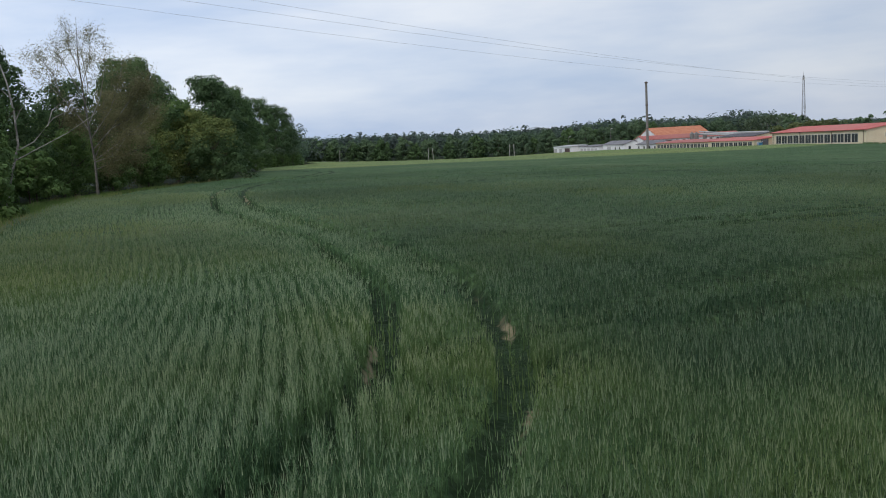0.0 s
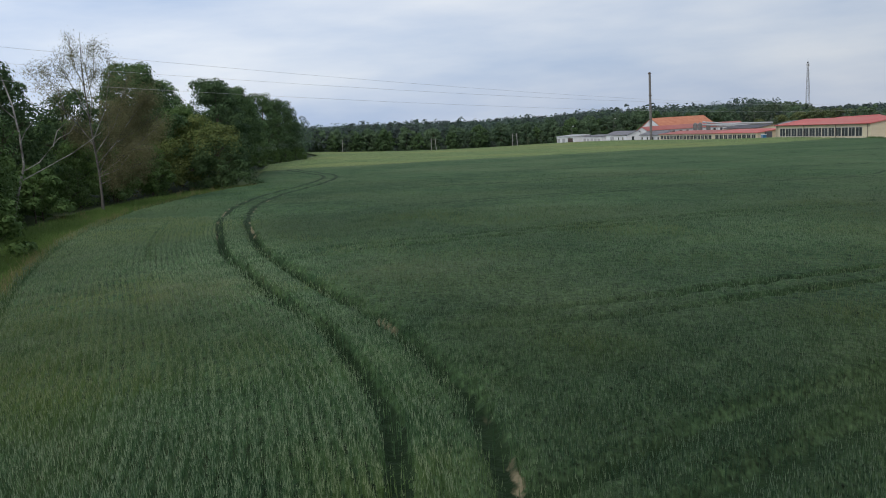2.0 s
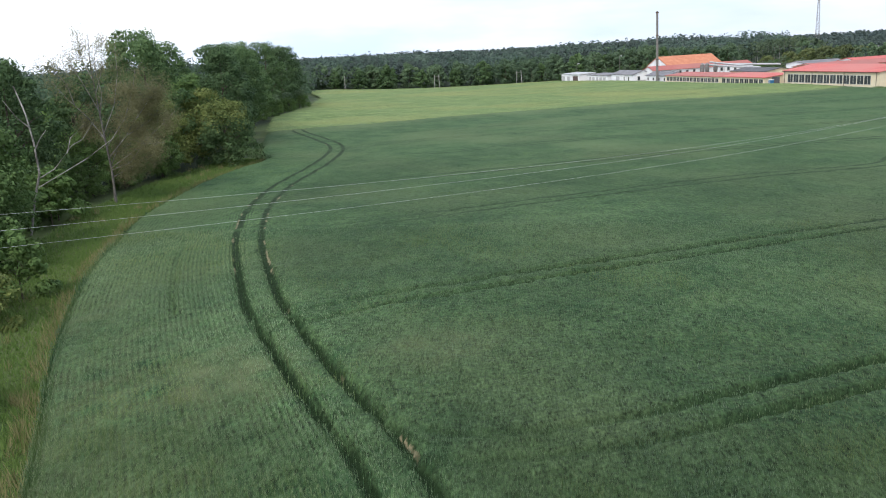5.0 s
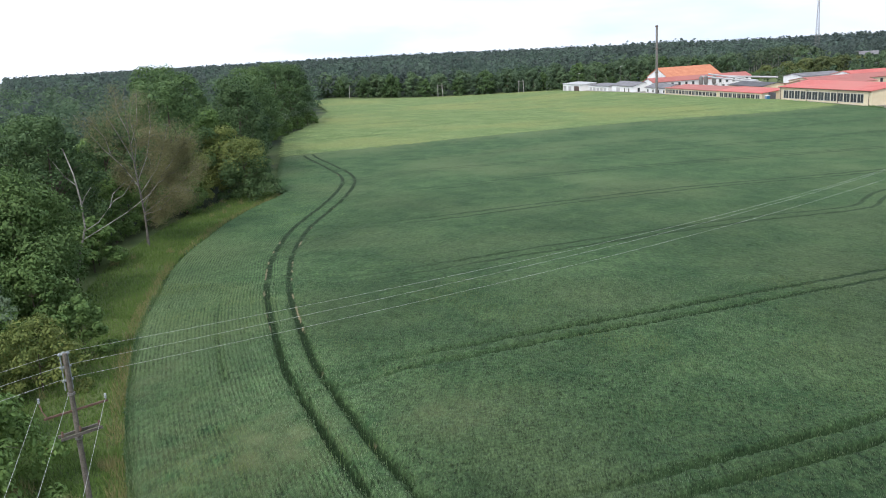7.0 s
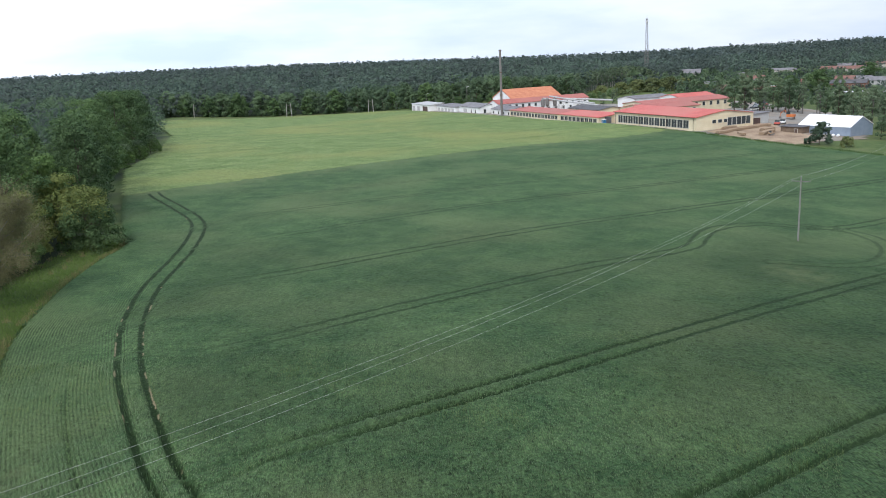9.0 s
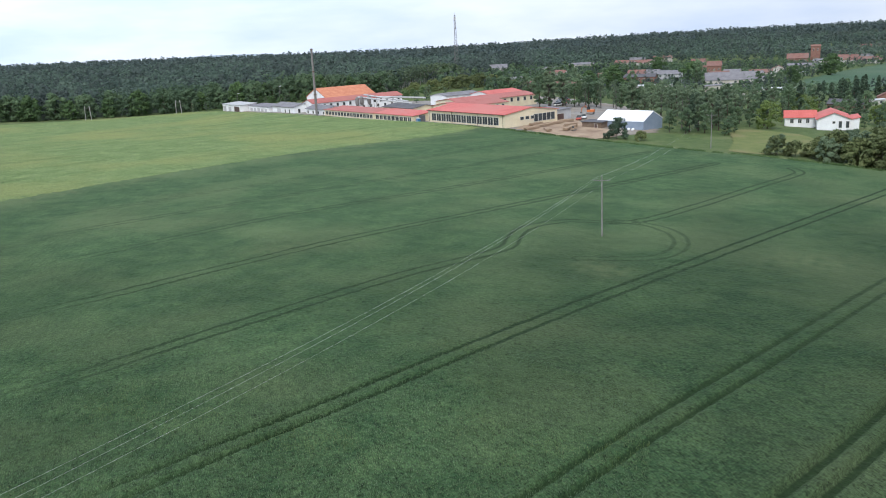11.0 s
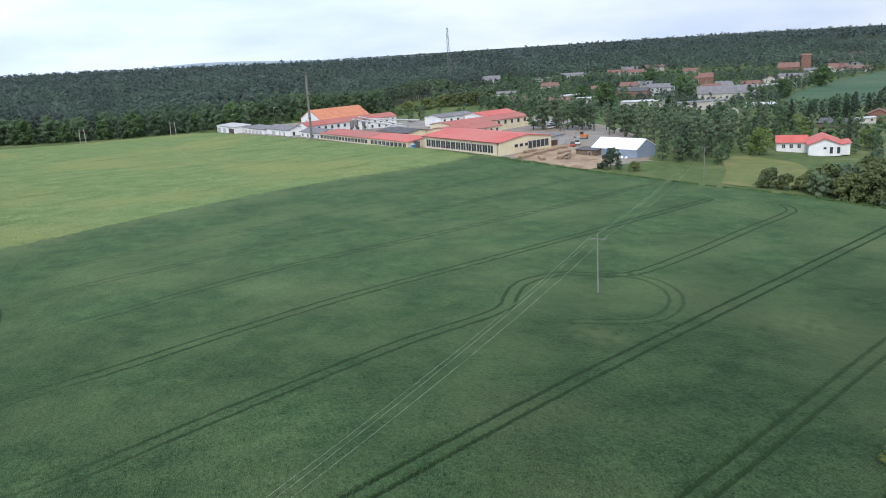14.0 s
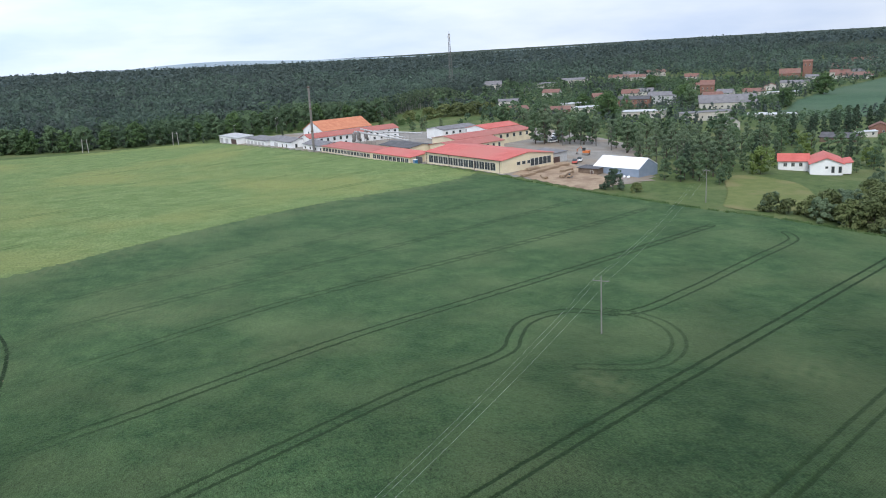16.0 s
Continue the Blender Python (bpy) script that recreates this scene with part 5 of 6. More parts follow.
village("long_flat_shed", "long low shed with a pale flat roof", "shed", 254, 434, 24, 12, 3.6, 0.6, "lean", PALEWALL, PALEROOF, [("s", 2, 22, 7, 0.9, 1.7, 1.5, "")], -14)
village("big_barn", "large barn with a lilac-grey roof and white walls", "barn", 333, 470, 36, 17, 4.2, 5.0, "x", PALEWALL, GREYROOF, [("s", 3, 33, 9, 0.8, 1.4, 1.4, "")], 6)
village("tower_house", "narrow tall brick house with a red roof", "house", 412, 582, 11, 11, 10.0, 3.6, "x", BRICK, MUTEDROOF, [("s", 2, 9, 3, 2, 1.0, 1.6, ""), ("s", 2, 9, 3, 6, 1.0, 1.6, "")])
village("small_red_house", "small white house with a red roof", "house", 440, 566, 17, 9, 3.2, 2.6, "x", PALEWALL, MUTEDROOF, [("s", 2, 15, 5, 0.9, 1.1, 1.2, "")])
village("white_row_house", "white row house with pale roof", "house", 523, 622, 24, 10, 4.6, 2.0, "x", PALEWALL, GREYROOF, [("s", 2, 22, 6, 1.2, 1.2, 1.4, "")])
village("gabled_house", "small house with a red gable", "house", 490, 602, 11, 9, 3.6, 2.6, "y", PALEWALL, MUTEDROOF, [("s", 3, 8, 2, 1.0, 1.1, 1.3, "")])
village("church_tower", "square red brick church tower", "church tower", 622, 708, 9, 9, 19.5, 1.6, "x", BRICK, BRICK, [("s", 2.6, 6.4, 2, 14.5, 1.0, 2.6, "")])
village("church_nave", "brick church nave with a red roof", "church", 600, 716, 20, 11, 7, 5, "x", BRICK, MUTEDROOF, [("s", 3, 17, 4, 2, 1.1, 3.4, "")])
village("pinkish_house", "long pinkish house with a red roof", "house", 633, 676, 34, 11, 4.2, 3.0, "x", PALEWALL, MUTEDROOF, [("s", 3, 31, 7, 1.0, 1.2, 1.5, "")], -8)
village("hill_house", "red-roofed house on the rise behind the village", "house", 770, 800, 28, 12, 5, 5, "x", PALEWALL, MUTEDROOF, [("s", 3, 25, 6, 1.2, 1.4, 1.6, "")])
village("hill_house", "broad tiled house on the rise behind the village", "house", 715, 770, 24, 12, 4, 4, "x", BRICK, MUTEDROOF, [("s", 3, 21, 5, 1.2, 1.4, 1.6, "")])
village("slate_shed", "dark slate-roofed shed among spruces", "shed", 262, 284, 14, 8, 2.6, 1.8, "x", BROWNWALL, DARKROOF, (), -14)
village("greenhouse", "long low white greenhouse by the far field", "greenhouse", 318, 404, 27, 6, 1.8, 0.9, "x", PALEWALL, PALEROOF, (), -10)
village("garden_house", "red-brown garden house among trees", "house", 306, 302, 9, 7, 3.4, 2.4, "y", BRICK, MUTEDROOF, [("s", 3, 6, 2, 1.0, 1.0, 1.2, "")])
village("farm_store", "grey-roofed farm store in the village", "store", 222, 468, 15, 9, 3.4, 2.0, "x", BROWNWALL, MUTEDROOF, [("s", 3, 12, 3, 1.0, 1.1, 1.2, "")])
village("cottage", "cottage with a red roof among gardens", "cottage", 455, 660, 13, 9, 3.4, 3.0, "x", PALEWALL, MUTEDROOF, [("s", 2, 11, 4, 1.0, 1.1, 1.2, "")])
village("cottage", "pale cottage with a grey roof among gardens", "cottage", 378, 620, 13, 9, 3.6, 3.0, "x", PALEWALL, GREYROOF, [("s", 2, 11, 4, 1.0, 1.1, 1.2, "")])
village("cottage", "cottage with an orange roof on the forest's edge", "cottage", 545, 800, 15, 10, 3.8, 3.4, "x", PALEWALL, MUTEDROOF, [("s", 2, 13, 4, 1.0, 1.2, 1.3, "")])
village("cottage", "small pale cottage above the white block", "cottage", 500, 840, 18, 10, 4.4, 3.0, "x", PALEWALL, MUTEDROOF, [("s", 2, 16, 5, 1.0, 1.2, 1.3, "")])
for label, x, y, w, d, h, rise, along, wall, roof in (
        ("long pale house with a dull red roof above the gardens", 482, 855, 22, 10, 4.5, 3.0, "x", PALEWALL, MUTEDROOF),
        ("pale two-storey house on the slope", 512, 874, 18, 11, 6.5, 2.5, "x", PALEWALL, GREYROOF),
        ("cream house with an orange roof on the slope", 548, 880, 22, 11, 5.5, 3.2, "x", PALEWALL, MUTEDROOF),
        ("cream terraced house with a pinkish roof", 647, 698, 20, 10, 6.0, 2.6, "x", PALEWALL, MUTEDROOF),
        ("cream terraced house with a pale roof", 662, 690, 16, 10, 6.0, 2.4, "x", PALEWALL, GREYROOF),
        ("white house behind the row of spruces", 590, 668, 18, 10, 5.6, 2.0, "x", PALEWALL, GREYROOF),
        ("low pale garden building with a flat roof", 446, 550, 26, 8, 2.8, 0.4, "lean", PALEWALL, PALEROOF),
        ("small pale house with a steep gable", 260, 344, 6.5, 8, 4.5, 2.2, "y", PALEWALL, GREYROOF),
        ("long pale house with a brown middle", 273, 402, 27, 9, 4.2, 1.0, "lean", PALEWALL, GREYROOF),
        ("small white shed by the spruces", 291, 293, 8, 5, 2.4, 0.5, "lean", PALEWALL, PALEROOF),
        ("brown shed below the yellowish trees", 196, 470, 15, 9, 3.6, 2.0, "x", BROWNWALL, MUTEDROOF),
        ("pale wall and shed among birches", 226, 554, 14, 8, 4.0, 1.6, "x", PALEWALL, GREYROOF),
        ("pale flat-roofed workshop among gardens", 252, 505, 16, 9, 4.2, 0.5, "lean", PALEWALL, PALEROOF),
        ("pale house with a brown roof behind the barn", 372, 520, 14, 10, 4.8, 3.0, "x", PALEWALL, MUTEDROOF),
        ("white house with a grey roof behind the barn", 400, 545, 12, 10, 5.2, 2.8, "x", PALEWALL, GREYROOF),
        ("pale house with a dull red roof in the village", 345, 590, 13, 10, 5.0, 3.0, "x", PALEWALL, MUTEDROOF),
        ("white house with a dull roof in the village", 300, 640, 14, 10, 5.0, 2.6, "x", PALEWALL, MUTEDROOF)):
    village("village_house", label, "house", x, y, w, d, h, rise, along, wall, roof, [("s", 1.8, w - 1.8, max(2, round(w / 3.6)), 1.1, 1.1, 1.4, "")], 16 * math.sin(x))

# ---- village ground ----
LAWN_AREA = [*spline([(129, 169), (133, 162), (144, 160), (154, 164), (163, 176), (171, 192), (169, 206), (162, 209), (154, 202), (143, 186), (129, 169)], 1.5)]
lawn = sheet("mown_lawn", graded((124, 190), (0.6,)), graded((160, 222), (0.6,)), lambda x, y: inside(x, y, LAWN_AREA), lambda x, y: height(x, y) + 0.07, LAWN)
tagged(lawn, "dry yellow-green mown lawn below the bungalow", "lawn", kind="structure")
SAND_AREA = [(101, 236), (106, 212), (110, 201), (118, 204), (124, 214), (122, 228), (127, 246), (120, 252)]
sand = sheet("sand_patch", graded((98, 130), (1.0,)), graded((198, 255), (1.0,)), lambda x, y: inside(x, y, SAND_AREA), lambda x, y: height(x, y) + 0.12 + 0.1 * np.maximum(waves(x, y, 6.0, 12), 0), SAND)
tagged(sand, "heaped pale sand and bare earth by the factory hall", "sand", kind="structure")
FAR_FIELD = [(318, 372), (352, 418), (440, 500), (520, 560), (650, 640), (760, 700), (900, 700), (700, 420), (440, 372)]
far_field = sheet("far_field", graded((310, 910), (5.0,)), graded((365, 710), (5.0,)), lambda x, y: inside(x, y, FAR_FIELD), lambda x, y: height(x, y) + 0.3, FARCROP)
tagged(far_field, "green crop field beside the village", "field", kind="stuff")

# ---- village trees ----
willow = set_at(make_tree("willow_tree", "slim grey-green willow behind the meadow", "tree", 41, 11.5, 2.3, 0.6, LEAF_GREY, 52, 28, 0.3, "column", group="village trees"), 150, 226)
linden = set_at(make_tree("linden_tree", "dark green round linden in the village", "tree", 42, 10.5, 3.4, 0.8, EDGE_LEAVES, 46, 36, 0.34, group="village trees"), 158.6, 264)
birch = set_at(make_tree("birch_tree", "light birch with a thin pale trunk by the yard", "tree", 43, 12.0, 2.0, 2.6, LEAF_GREY, 50, 24, 0.26, "column", bark=BARK_PALE, group="village trees"), 161, 319)
spruce = set_at(make_tree("spruce_tree", "dark pointed spruce in a garden", "tree", 44, 11.0, 2.3, 0.3, LEAF_PINE, 80, 18, 0.36, "cone", group="village trees"), 179, 219)
fruit = set_at(make_tree("fruit_tree", "light green round fruit tree on the lawn", "tree", 45, 8.0, 4.1, 0.8, LEAF_LIME, 60, 46, 0.28, group="village trees"), 173, 210)
hedge = set_at(make_tree("hedge_bush", "wild green hedge bush on the field edge", "bush", 46, 4.4, 3.0, 0.0, LEAF_OLIVE, 60, 42, 0.22, "dome", group="hedge bushes"), 136.8, 161)
bramble = set_at(make_tree("hedge_bush", "pale olive willow bush on the field edge", "bush", 50, 4.8, 2.7, 0.0, LEAF_GREY, 46, 42, 0.22, "dome", group="hedge bushes"), 136.5, 161)
set_at(make_tree("pine_shrub", "dark young pine on the sandy field edge", "shrub", 47, 5.6, 2.9, 0.2, LEAF_PINE, 60, 40, 0.28, "dome"), 115.6, 199.2)
for k, (x, y, s, src) in enumerate((
        # beside the tent and round the meadow
        (137, 207, 0.62, linden), (140, 203.5, 0.7, linden), (143, 206, 1.0, spruce), (146, 203, 0.8, linden), (148, 209, 1.05, willow), (151, 214, 1.1, willow), (147, 216, 1.05, birch), (155, 209, 0.95, willow), (157, 215, 1.05, willow), (153, 221, 1.1, birch), (161, 213, 0.85, linden), (162, 220, 1.0, willow), (167, 217, 0.6, linden), (170, 222, 0.9, willow), (172, 217, 0.5, linden), (148, 196.5, 0.45, linden), (151, 199, 0.5, linden), (156, 203, 0.45, linden), (175, 226, 0.9, willow), (166, 228, 1.0, birch),
        # behind them, up to the yard
        (154.6, 269, 1.0, birch), (157, 262, 1.05, willow), (160, 258, 1.0, birch), (163, 253, 1.1, willow), (167, 250, 1.0, willow), (171, 255, 1.05, birch), (175, 249, 1.1, willow), (180, 256, 1.0, willow), (185, 260, 1.0, birch), (189, 252, 1.05, willow), (194, 261, 1.0, willow), (199, 258, 1.0, linden), (204, 266, 1.0, willow), (210, 264, 1.05, willow), (214, 258, 1.0, willow), (219, 266, 1.0, birch), (224, 262, 0.9, linden), (149, 240, 0.95, willow), (146, 230, 0.9, willow), (150, 232, 1.05, birch), (157, 228, 1.0, willow), (161, 233, 1.1, willow), (168, 233, 1.0, willow), (178, 233, 0.95, willow), (186, 231, 0.9, linden), (152, 246, 0.9, willow), (158, 240, 1.0, birch), (165, 242, 0.95, willow), (173, 238, 0.9, willow), (182, 240, 0.9, birch), (191, 243, 0.9, willow),
        # along the far side of the yard
        (139, 301, 1.15, linden), (141, 297, 1.3, willow), (143, 300, 1.35, birch), (145, 305, 1.4, willow), (147.5, 298, 1.25, willow), (144.4, 288, 0.8, birch), (149, 291, 1.05, linden), (151, 286, 0.85, birch), (153.5, 288, 1.15, linden), (156, 283, 0.95, birch), (150, 301, 1.1, birch), (154, 297, 1.15, willow), (158, 299, 1.1, linden), (163, 296, 1.1, birch), (158, 290, 0.95, willow), (163, 286, 0.9, birch), (160, 275, 0.9, linden), (167, 279, 0.95, birch), (173, 275, 0.95, willow), (180, 280, 1.0, birch), (187, 277, 0.95, willow), (195, 284, 0.9, birch),
        (153, 325, 0.9, birch), (152, 338, 0.85, birch), (158, 360, 0.9, birch), (176, 335, 0.9, willow), (166, 345, 0.9, birch))):
    copy_at(src, x, y, k * 1.7, s)
for k, (x, y, size, src) in enumerate(((206, 206, 0.45, linden), (212, 203, 0.55, linden), (217, 210, 0.7, linden), (222, 216, 0.8, fruit), (214, 219, 0.5, spruce), (226, 204, 0.6, fruit), (231, 213, 0.85, linden), (206, 232, 0.6, linden), (214, 238, 0.7, fruit), (222, 244, 0.9, willow), (232, 240, 0.8, linden), (200, 236, 0.8, willow), (240, 230, 0.9, linden), (245, 246, 0.9, linden), (236, 262, 0.8, fruit), (252, 262, 0.8, linden), (228, 276, 0.7, linden), (244, 280, 0.8, fruit), (256, 300, 0.9, linden), (262, 322, 0.9, willow), (280, 330, 0.8, linden), (296, 338, 0.8, willow), (244, 320, 0.9, willow), (230, 300, 0.9, linden))):
    copy_at(src, x, y, k * 1.1, size)
copy_at(linden, 323, 467, 0.4, 1.55)
copy_at(linden, 268, 452, 1.4, 1.1)
copy_at(linden, 415, 600, 2.4, 1.3)
tawny = set_at(make_tree("pale_willow", "olive-green rounded willow behind the rear halls", "tree", 49, 7.0, 5.2, 0.0, LEAF_OLIVE, 60, 36, 0.36, "dome", limbs=12, group="pale willows"), 153, 433)
for k, (x, y, s) in enumerate(((147, 438, 0.95), (158, 428, 0.9), (163, 433, 1.0), (169, 430, 0.95), (175, 436, 0.85), (139, 440, 0.9), (181, 430, 0.7), (130, 446, 0.8))):
    copy_at(tawny, x, y, k * 1.9, s)
for k, (x, y, s, src) in enumerate(((108, 396, 0.6, willow), (113, 384, 0.55, linden), (120, 392, 0.62, willow), (129, 389, 0.55, willow), (136, 380, 0.5, linden), (98, 383, 0.45, spruce), (104, 380, 0.4, spruce), (124, 400, 0.65, willow),
                                    (18, 421, 0.5, willow), (12, 425, 0.42, willow), (20, 428, 0.6, linden), (38, 418, 0.5, willow), (46, 415, 0.5, willow), (55, 412, 0.48, willow), (-58, 437, 0.32, linden), (-110, 436, 0.3, linden))):
    copy_at(src, x, y, k * 2.3, s)
for k, (x, y, s) in enumerate(((139, 157.5, 0.55), (141.5, 153, 0.75), (140, 148.5, 0.8), (144, 150, 1.0), (142, 142, 0.9), (145.5, 144.5, 1.05), (145, 138, 1.0), (149, 141, 1.15), (148, 133, 1.1), (153, 136, 1.2), (150, 147, 0.95), (154, 151, 0.85), (157, 145, 1.1), (161, 152, 1.0), (156, 157, 0.6), (162, 159, 0.7), (158, 130, 1.3), (166, 146, 1.2), (169, 160, 0.8), (174, 168, 0.7), (180, 172, 0.8), (164, 136, 1.4), (119.5, 193.5, 0.4), (147, 152, 0.9), (150, 156, 0.75), (153, 143, 1.0), (159, 139, 1.1), (163, 144, 1.1), (168, 152, 1.0), (172, 145, 1.1), (170, 138, 1.2), (175, 155, 0.9), (180, 162, 0.9), (178, 148, 1.1), (186, 158, 1.0), (160, 125, 1.2), (170, 128, 1.3), (185, 145, 1.2))):
    copy_at((hedge, hedge, bramble)[k % 3], x, y, k * 1.9, s * 1.5)
edge_tree = set_at(make_tree("edge_tree", "rounded light green tree at the forest's edge", "tree", 55, 11.5, 4.8, 0.0, EDGE_LEAVES, 72, 28, 0.42, limbs=3, group="forest edge trees"), -70, 444)
edge_oak = set_at(make_tree("edge_tree", "rounded dark green tree at the forest's edge", "tree", 56, 10.5, 4.8, 0.0, LEAF_OAK, 72, 28, 0.42, "dome", limbs=3, group="forest edge trees"), -62, 442)
for k in range(44):
    copy_at((edge_tree, edge_oak)[k * 7 % 3 // 2], -102 + 5.2 * k + 2 * math.sin(k * 3.7), 443 + 3 * math.sin(k * 2.2) + max(0, k - 33) * 2.0, k * 1.3, 0.8 + 0.35 * math.sin(k * 4.9) ** 2)
for k in range(26):
    copy_at(edge_oak, 26 + 4.4 * k + 2 * math.sin(k * 5.1), 427 + 9 * math.sin(k * 2.7) ** 2 + 0.1 * k, k * 1.1, 0.3 + 0.16 * math.sin(k * 3.3) ** 2)
for k, (x, y, s) in enumerate(((268, 288, 1.0), (273, 286, 1.05), (278, 286, 1.1), (264, 292, 0.95), (309, 318, 1.1), (313, 316, 1.15), (317, 313, 1.1), (275, 302, 1.0), (282, 298, 1.1), (289, 306, 1.0), (296, 300, 1.15), (270, 310, 1.0), (318, 308, 1.2), (326, 316, 1.1), (332, 308, 1.2), (340, 322, 1.2), (348, 316, 1.1), (222, 226, 0.9), (226, 222, 0.6))):
    copy_at(spruce, x, y, k * 1.3, s)
poplar = set_at(make_tree("plantation_tree", "slim grey-green plantation tree with a pale bare trunk", "tree", 57, 12.0, 2.0, 3.6, LEAF_GREY, 36, 22, 0.4, "column", bark=BARK_WHITE, thick=0.14, limbs=1, group="plantation behind the factory"), 62, 457)
for row in range(3):
    for k in range(38):
        q = k / 37
        x, y = 62 + 126 * q - 2.6 * row, 457 + 30 * q + 34 * q * q + 4.4 * row
        if k or row:
            copy_at(poplar, x + 0.4 * math.sin(k * 7.3), y + 0.4 * math.cos(k * 5.1), k * 1.7 + row, 0.92 + 0.14 * math.sin(k * 3.3 + row) ** 2)
r = np.random.default_rng(5)
FOOT = [(o.matrix_world.translation.x, o.matrix_world.translation.y) for o in scene.objects if o.parent is None and o.get("category") in ("house", "shed", "barn", "cottage", "school", "church", "church tower", "store", "annex", "greenhouse")]
broad_oak = set_at(make_tree("broad_oak", "broad dark green oak between the village houses", "tree", 57, 15.0, 7.0, 1.2, LEAF_OAK, 90, 50, 0.5, limbs=12, group="broad village oaks"), 241, 425)
for k, (x, y, s) in enumerate(((336, 490, 1.0), (484, 527, 1.05), (404, 642, 1.0), (263, 497, 0.7), (386, 452, 0.8))):
    copy_at(broad_oak, x, y, k * 1.7 + 0.6, s)
far_linden = set_at(make_tree("garden_tree", "round green tree among the village gardens", "tree", 52, 11.0, 4.4, 0.6, EDGE_LEAVES, 15, 16, 0.8, limbs=2, group="garden trees"), 262, 470)
far_willow = set_at(make_tree("garden_tree", "pale green tree among the village gardens", "tree", 53, 12.0, 3.6, 0.6, LEAF_GREY, 15, 16, 0.76, limbs=2, group="garden trees"), 240, 430)
far_spruce = set_at(make_tree("garden_spruce", "dark pointed spruce among the village gardens", "tree", 54, 12.0, 2.6, 0.3, LEAF_PINE, 20, 12, 0.9, "cone", limbs=1, group="garden trees"), 300, 440)
made = 0
while made < 285:
    way, far = radians(r.uniform(16, 47)), r.uniform(300, 900) 
    x, y = far * math.sin(way), far * math.cos(way)
    if inside(np.array([x]), np.array([y]), FAR_FIELD)[0] or inside(np.array([x]), np.array([y]), YARD_AREA)[0] or x < 150 or (x > 180 and far < 330):
        continue
    if any(abs((x - a) * math.cos(way) - (y - b) * math.sin(way) - 10) < 11 and -30 < (x - a) * math.sin(way) + (y - b) * math.cos(way) < 16 for a, b in FOOT):
        continue
    shields = any(abs((x - a) * math.cos(way) - (y - b) * math.sin(way) - 10) < 10 and -110 < (x - a) * math.sin(way) + (y - b) * math.cos(way) < 0 for a, b in FOOT)
    copy_at((far_linden, far_linden, far_willow, far_willow, far_spruce)[int(r.integers(0, 5))], x, y, r.uniform(0, 6.28), r.uniform(0.32, 0.62) if shields else r.uniform(0.5, 0.95))
    made += 1


def gardens(x, y):
    """Open ground of the village: away from the fields, the yard and the fronts of its houses."""
    way, far = np.arctan2(x, y), np.hypot(x, y)
    ok = (way > radians(16)) & (way < radians(48)) & (far > 400) & (far < 960) & ~inside(x, y, FAR_FIELD) & ~inside(x, y, YARD_AREA) & (wooded(x, y) < 0.5)
    for a, b in FOOT:
        across, along = (x - a) * np.cos(way) - (y - b) * np.sin(way) - 10, (x - a) * np.sin(way) + (y - b) * np.cos(way)
        ok &= ~((np.abs(across) < 11) & (along > -17) & (along < 14))
    return ok & (waves(x, y, 45, 31) > -0.55)


forest("village_greenery", "bushes and low trees between the village houses", 37, (150, 330, 760, 940), 7.2, (3.5, 8.0), 36, 0.75, EDGE_WOODS, gardens)
set_at(make_tree("young_maple", "bright yellow-green young maple on the field", "tree", 48, 4.6, 1.9, 0.3, LEAF_YELLOW, 40, 60, 0.2, thick=0.07), 52.6, 42.6)
forest("forest_village", "wooded slope behind the village", 35, (240, 560, 1500, 1300), 10.0, (10, 15), 24, 1.5, WOODS, lambda x, y: (wooded(x, y) < 0.5) & (np.hypot(x, y) > 950 + 60 * np.sin(x / 70)) & (np.degrees(np.arctan2(x, y)) < 52) & (y > 0.72 * x), 0.0, 0.6)


# ---- small things round the factory ----
def cabin():
    thing = tagged(new("portable_toilet"), "blue plastic portable toilet before a dark gate", "portable toilet")
    bm = bmesh.new()
    box(bm, 0, 0, 0.1, 1.2, 1.2, 2.25)
    bmesh.ops.bevel(bm, geom=bm.edges[:], offset=0.06, segments=2, affect="EDGES")
    part("body", bm, BLUEPAINT, thing)
    bm = bmesh.new()
    box(bm, -0.03, 0.2, 0.25, -0.004, 1.0, 2.1)
    part("door", bm, BLUEGREY, thing)
    bm = bmesh.new()
    box(bm, -0.06, -0.06, 2.25, 1.26, 1.26, 2.42)
    bmesh.ops.bevel(bm, geom=bm.edges[:], offset=0.05, segments=2, affect="EDGES")
    part("roof", bm, WHITE, thing)
    thing.matrix_world = pose(*plant(41.3, -3.6, -4.8), 0, 0, TURN)
    gate = tagged(new("yard_gate"), "dark blue-grey sheet gate between the factory wings", "gate")
    for k in range(12):
        bm = bmesh.new()
        box(bm, 0, k * 0.3, 0.1, 0.06, k * 0.3 + 0.27, 3.2)
        part("plank", bm, DARKROOF, gate)
    bm = bmesh.new()
    box(bm, 0.062, -0.02, 2.6, 0.12, 3.6, 2.78)
    part("rail", bm, DARKROOF, gate)
    for k in (0.0, 3.6):
        bm = bmesh.new()
        box(bm, -0.05, k - 0.08, -0.2, 0.11, k + 0.0, 3.3)
        part("post", bm, STEEL, gate)
    gate.matrix_world = pose(*plant(40.3, -1.2, -4.8), 0, 0, TURN)


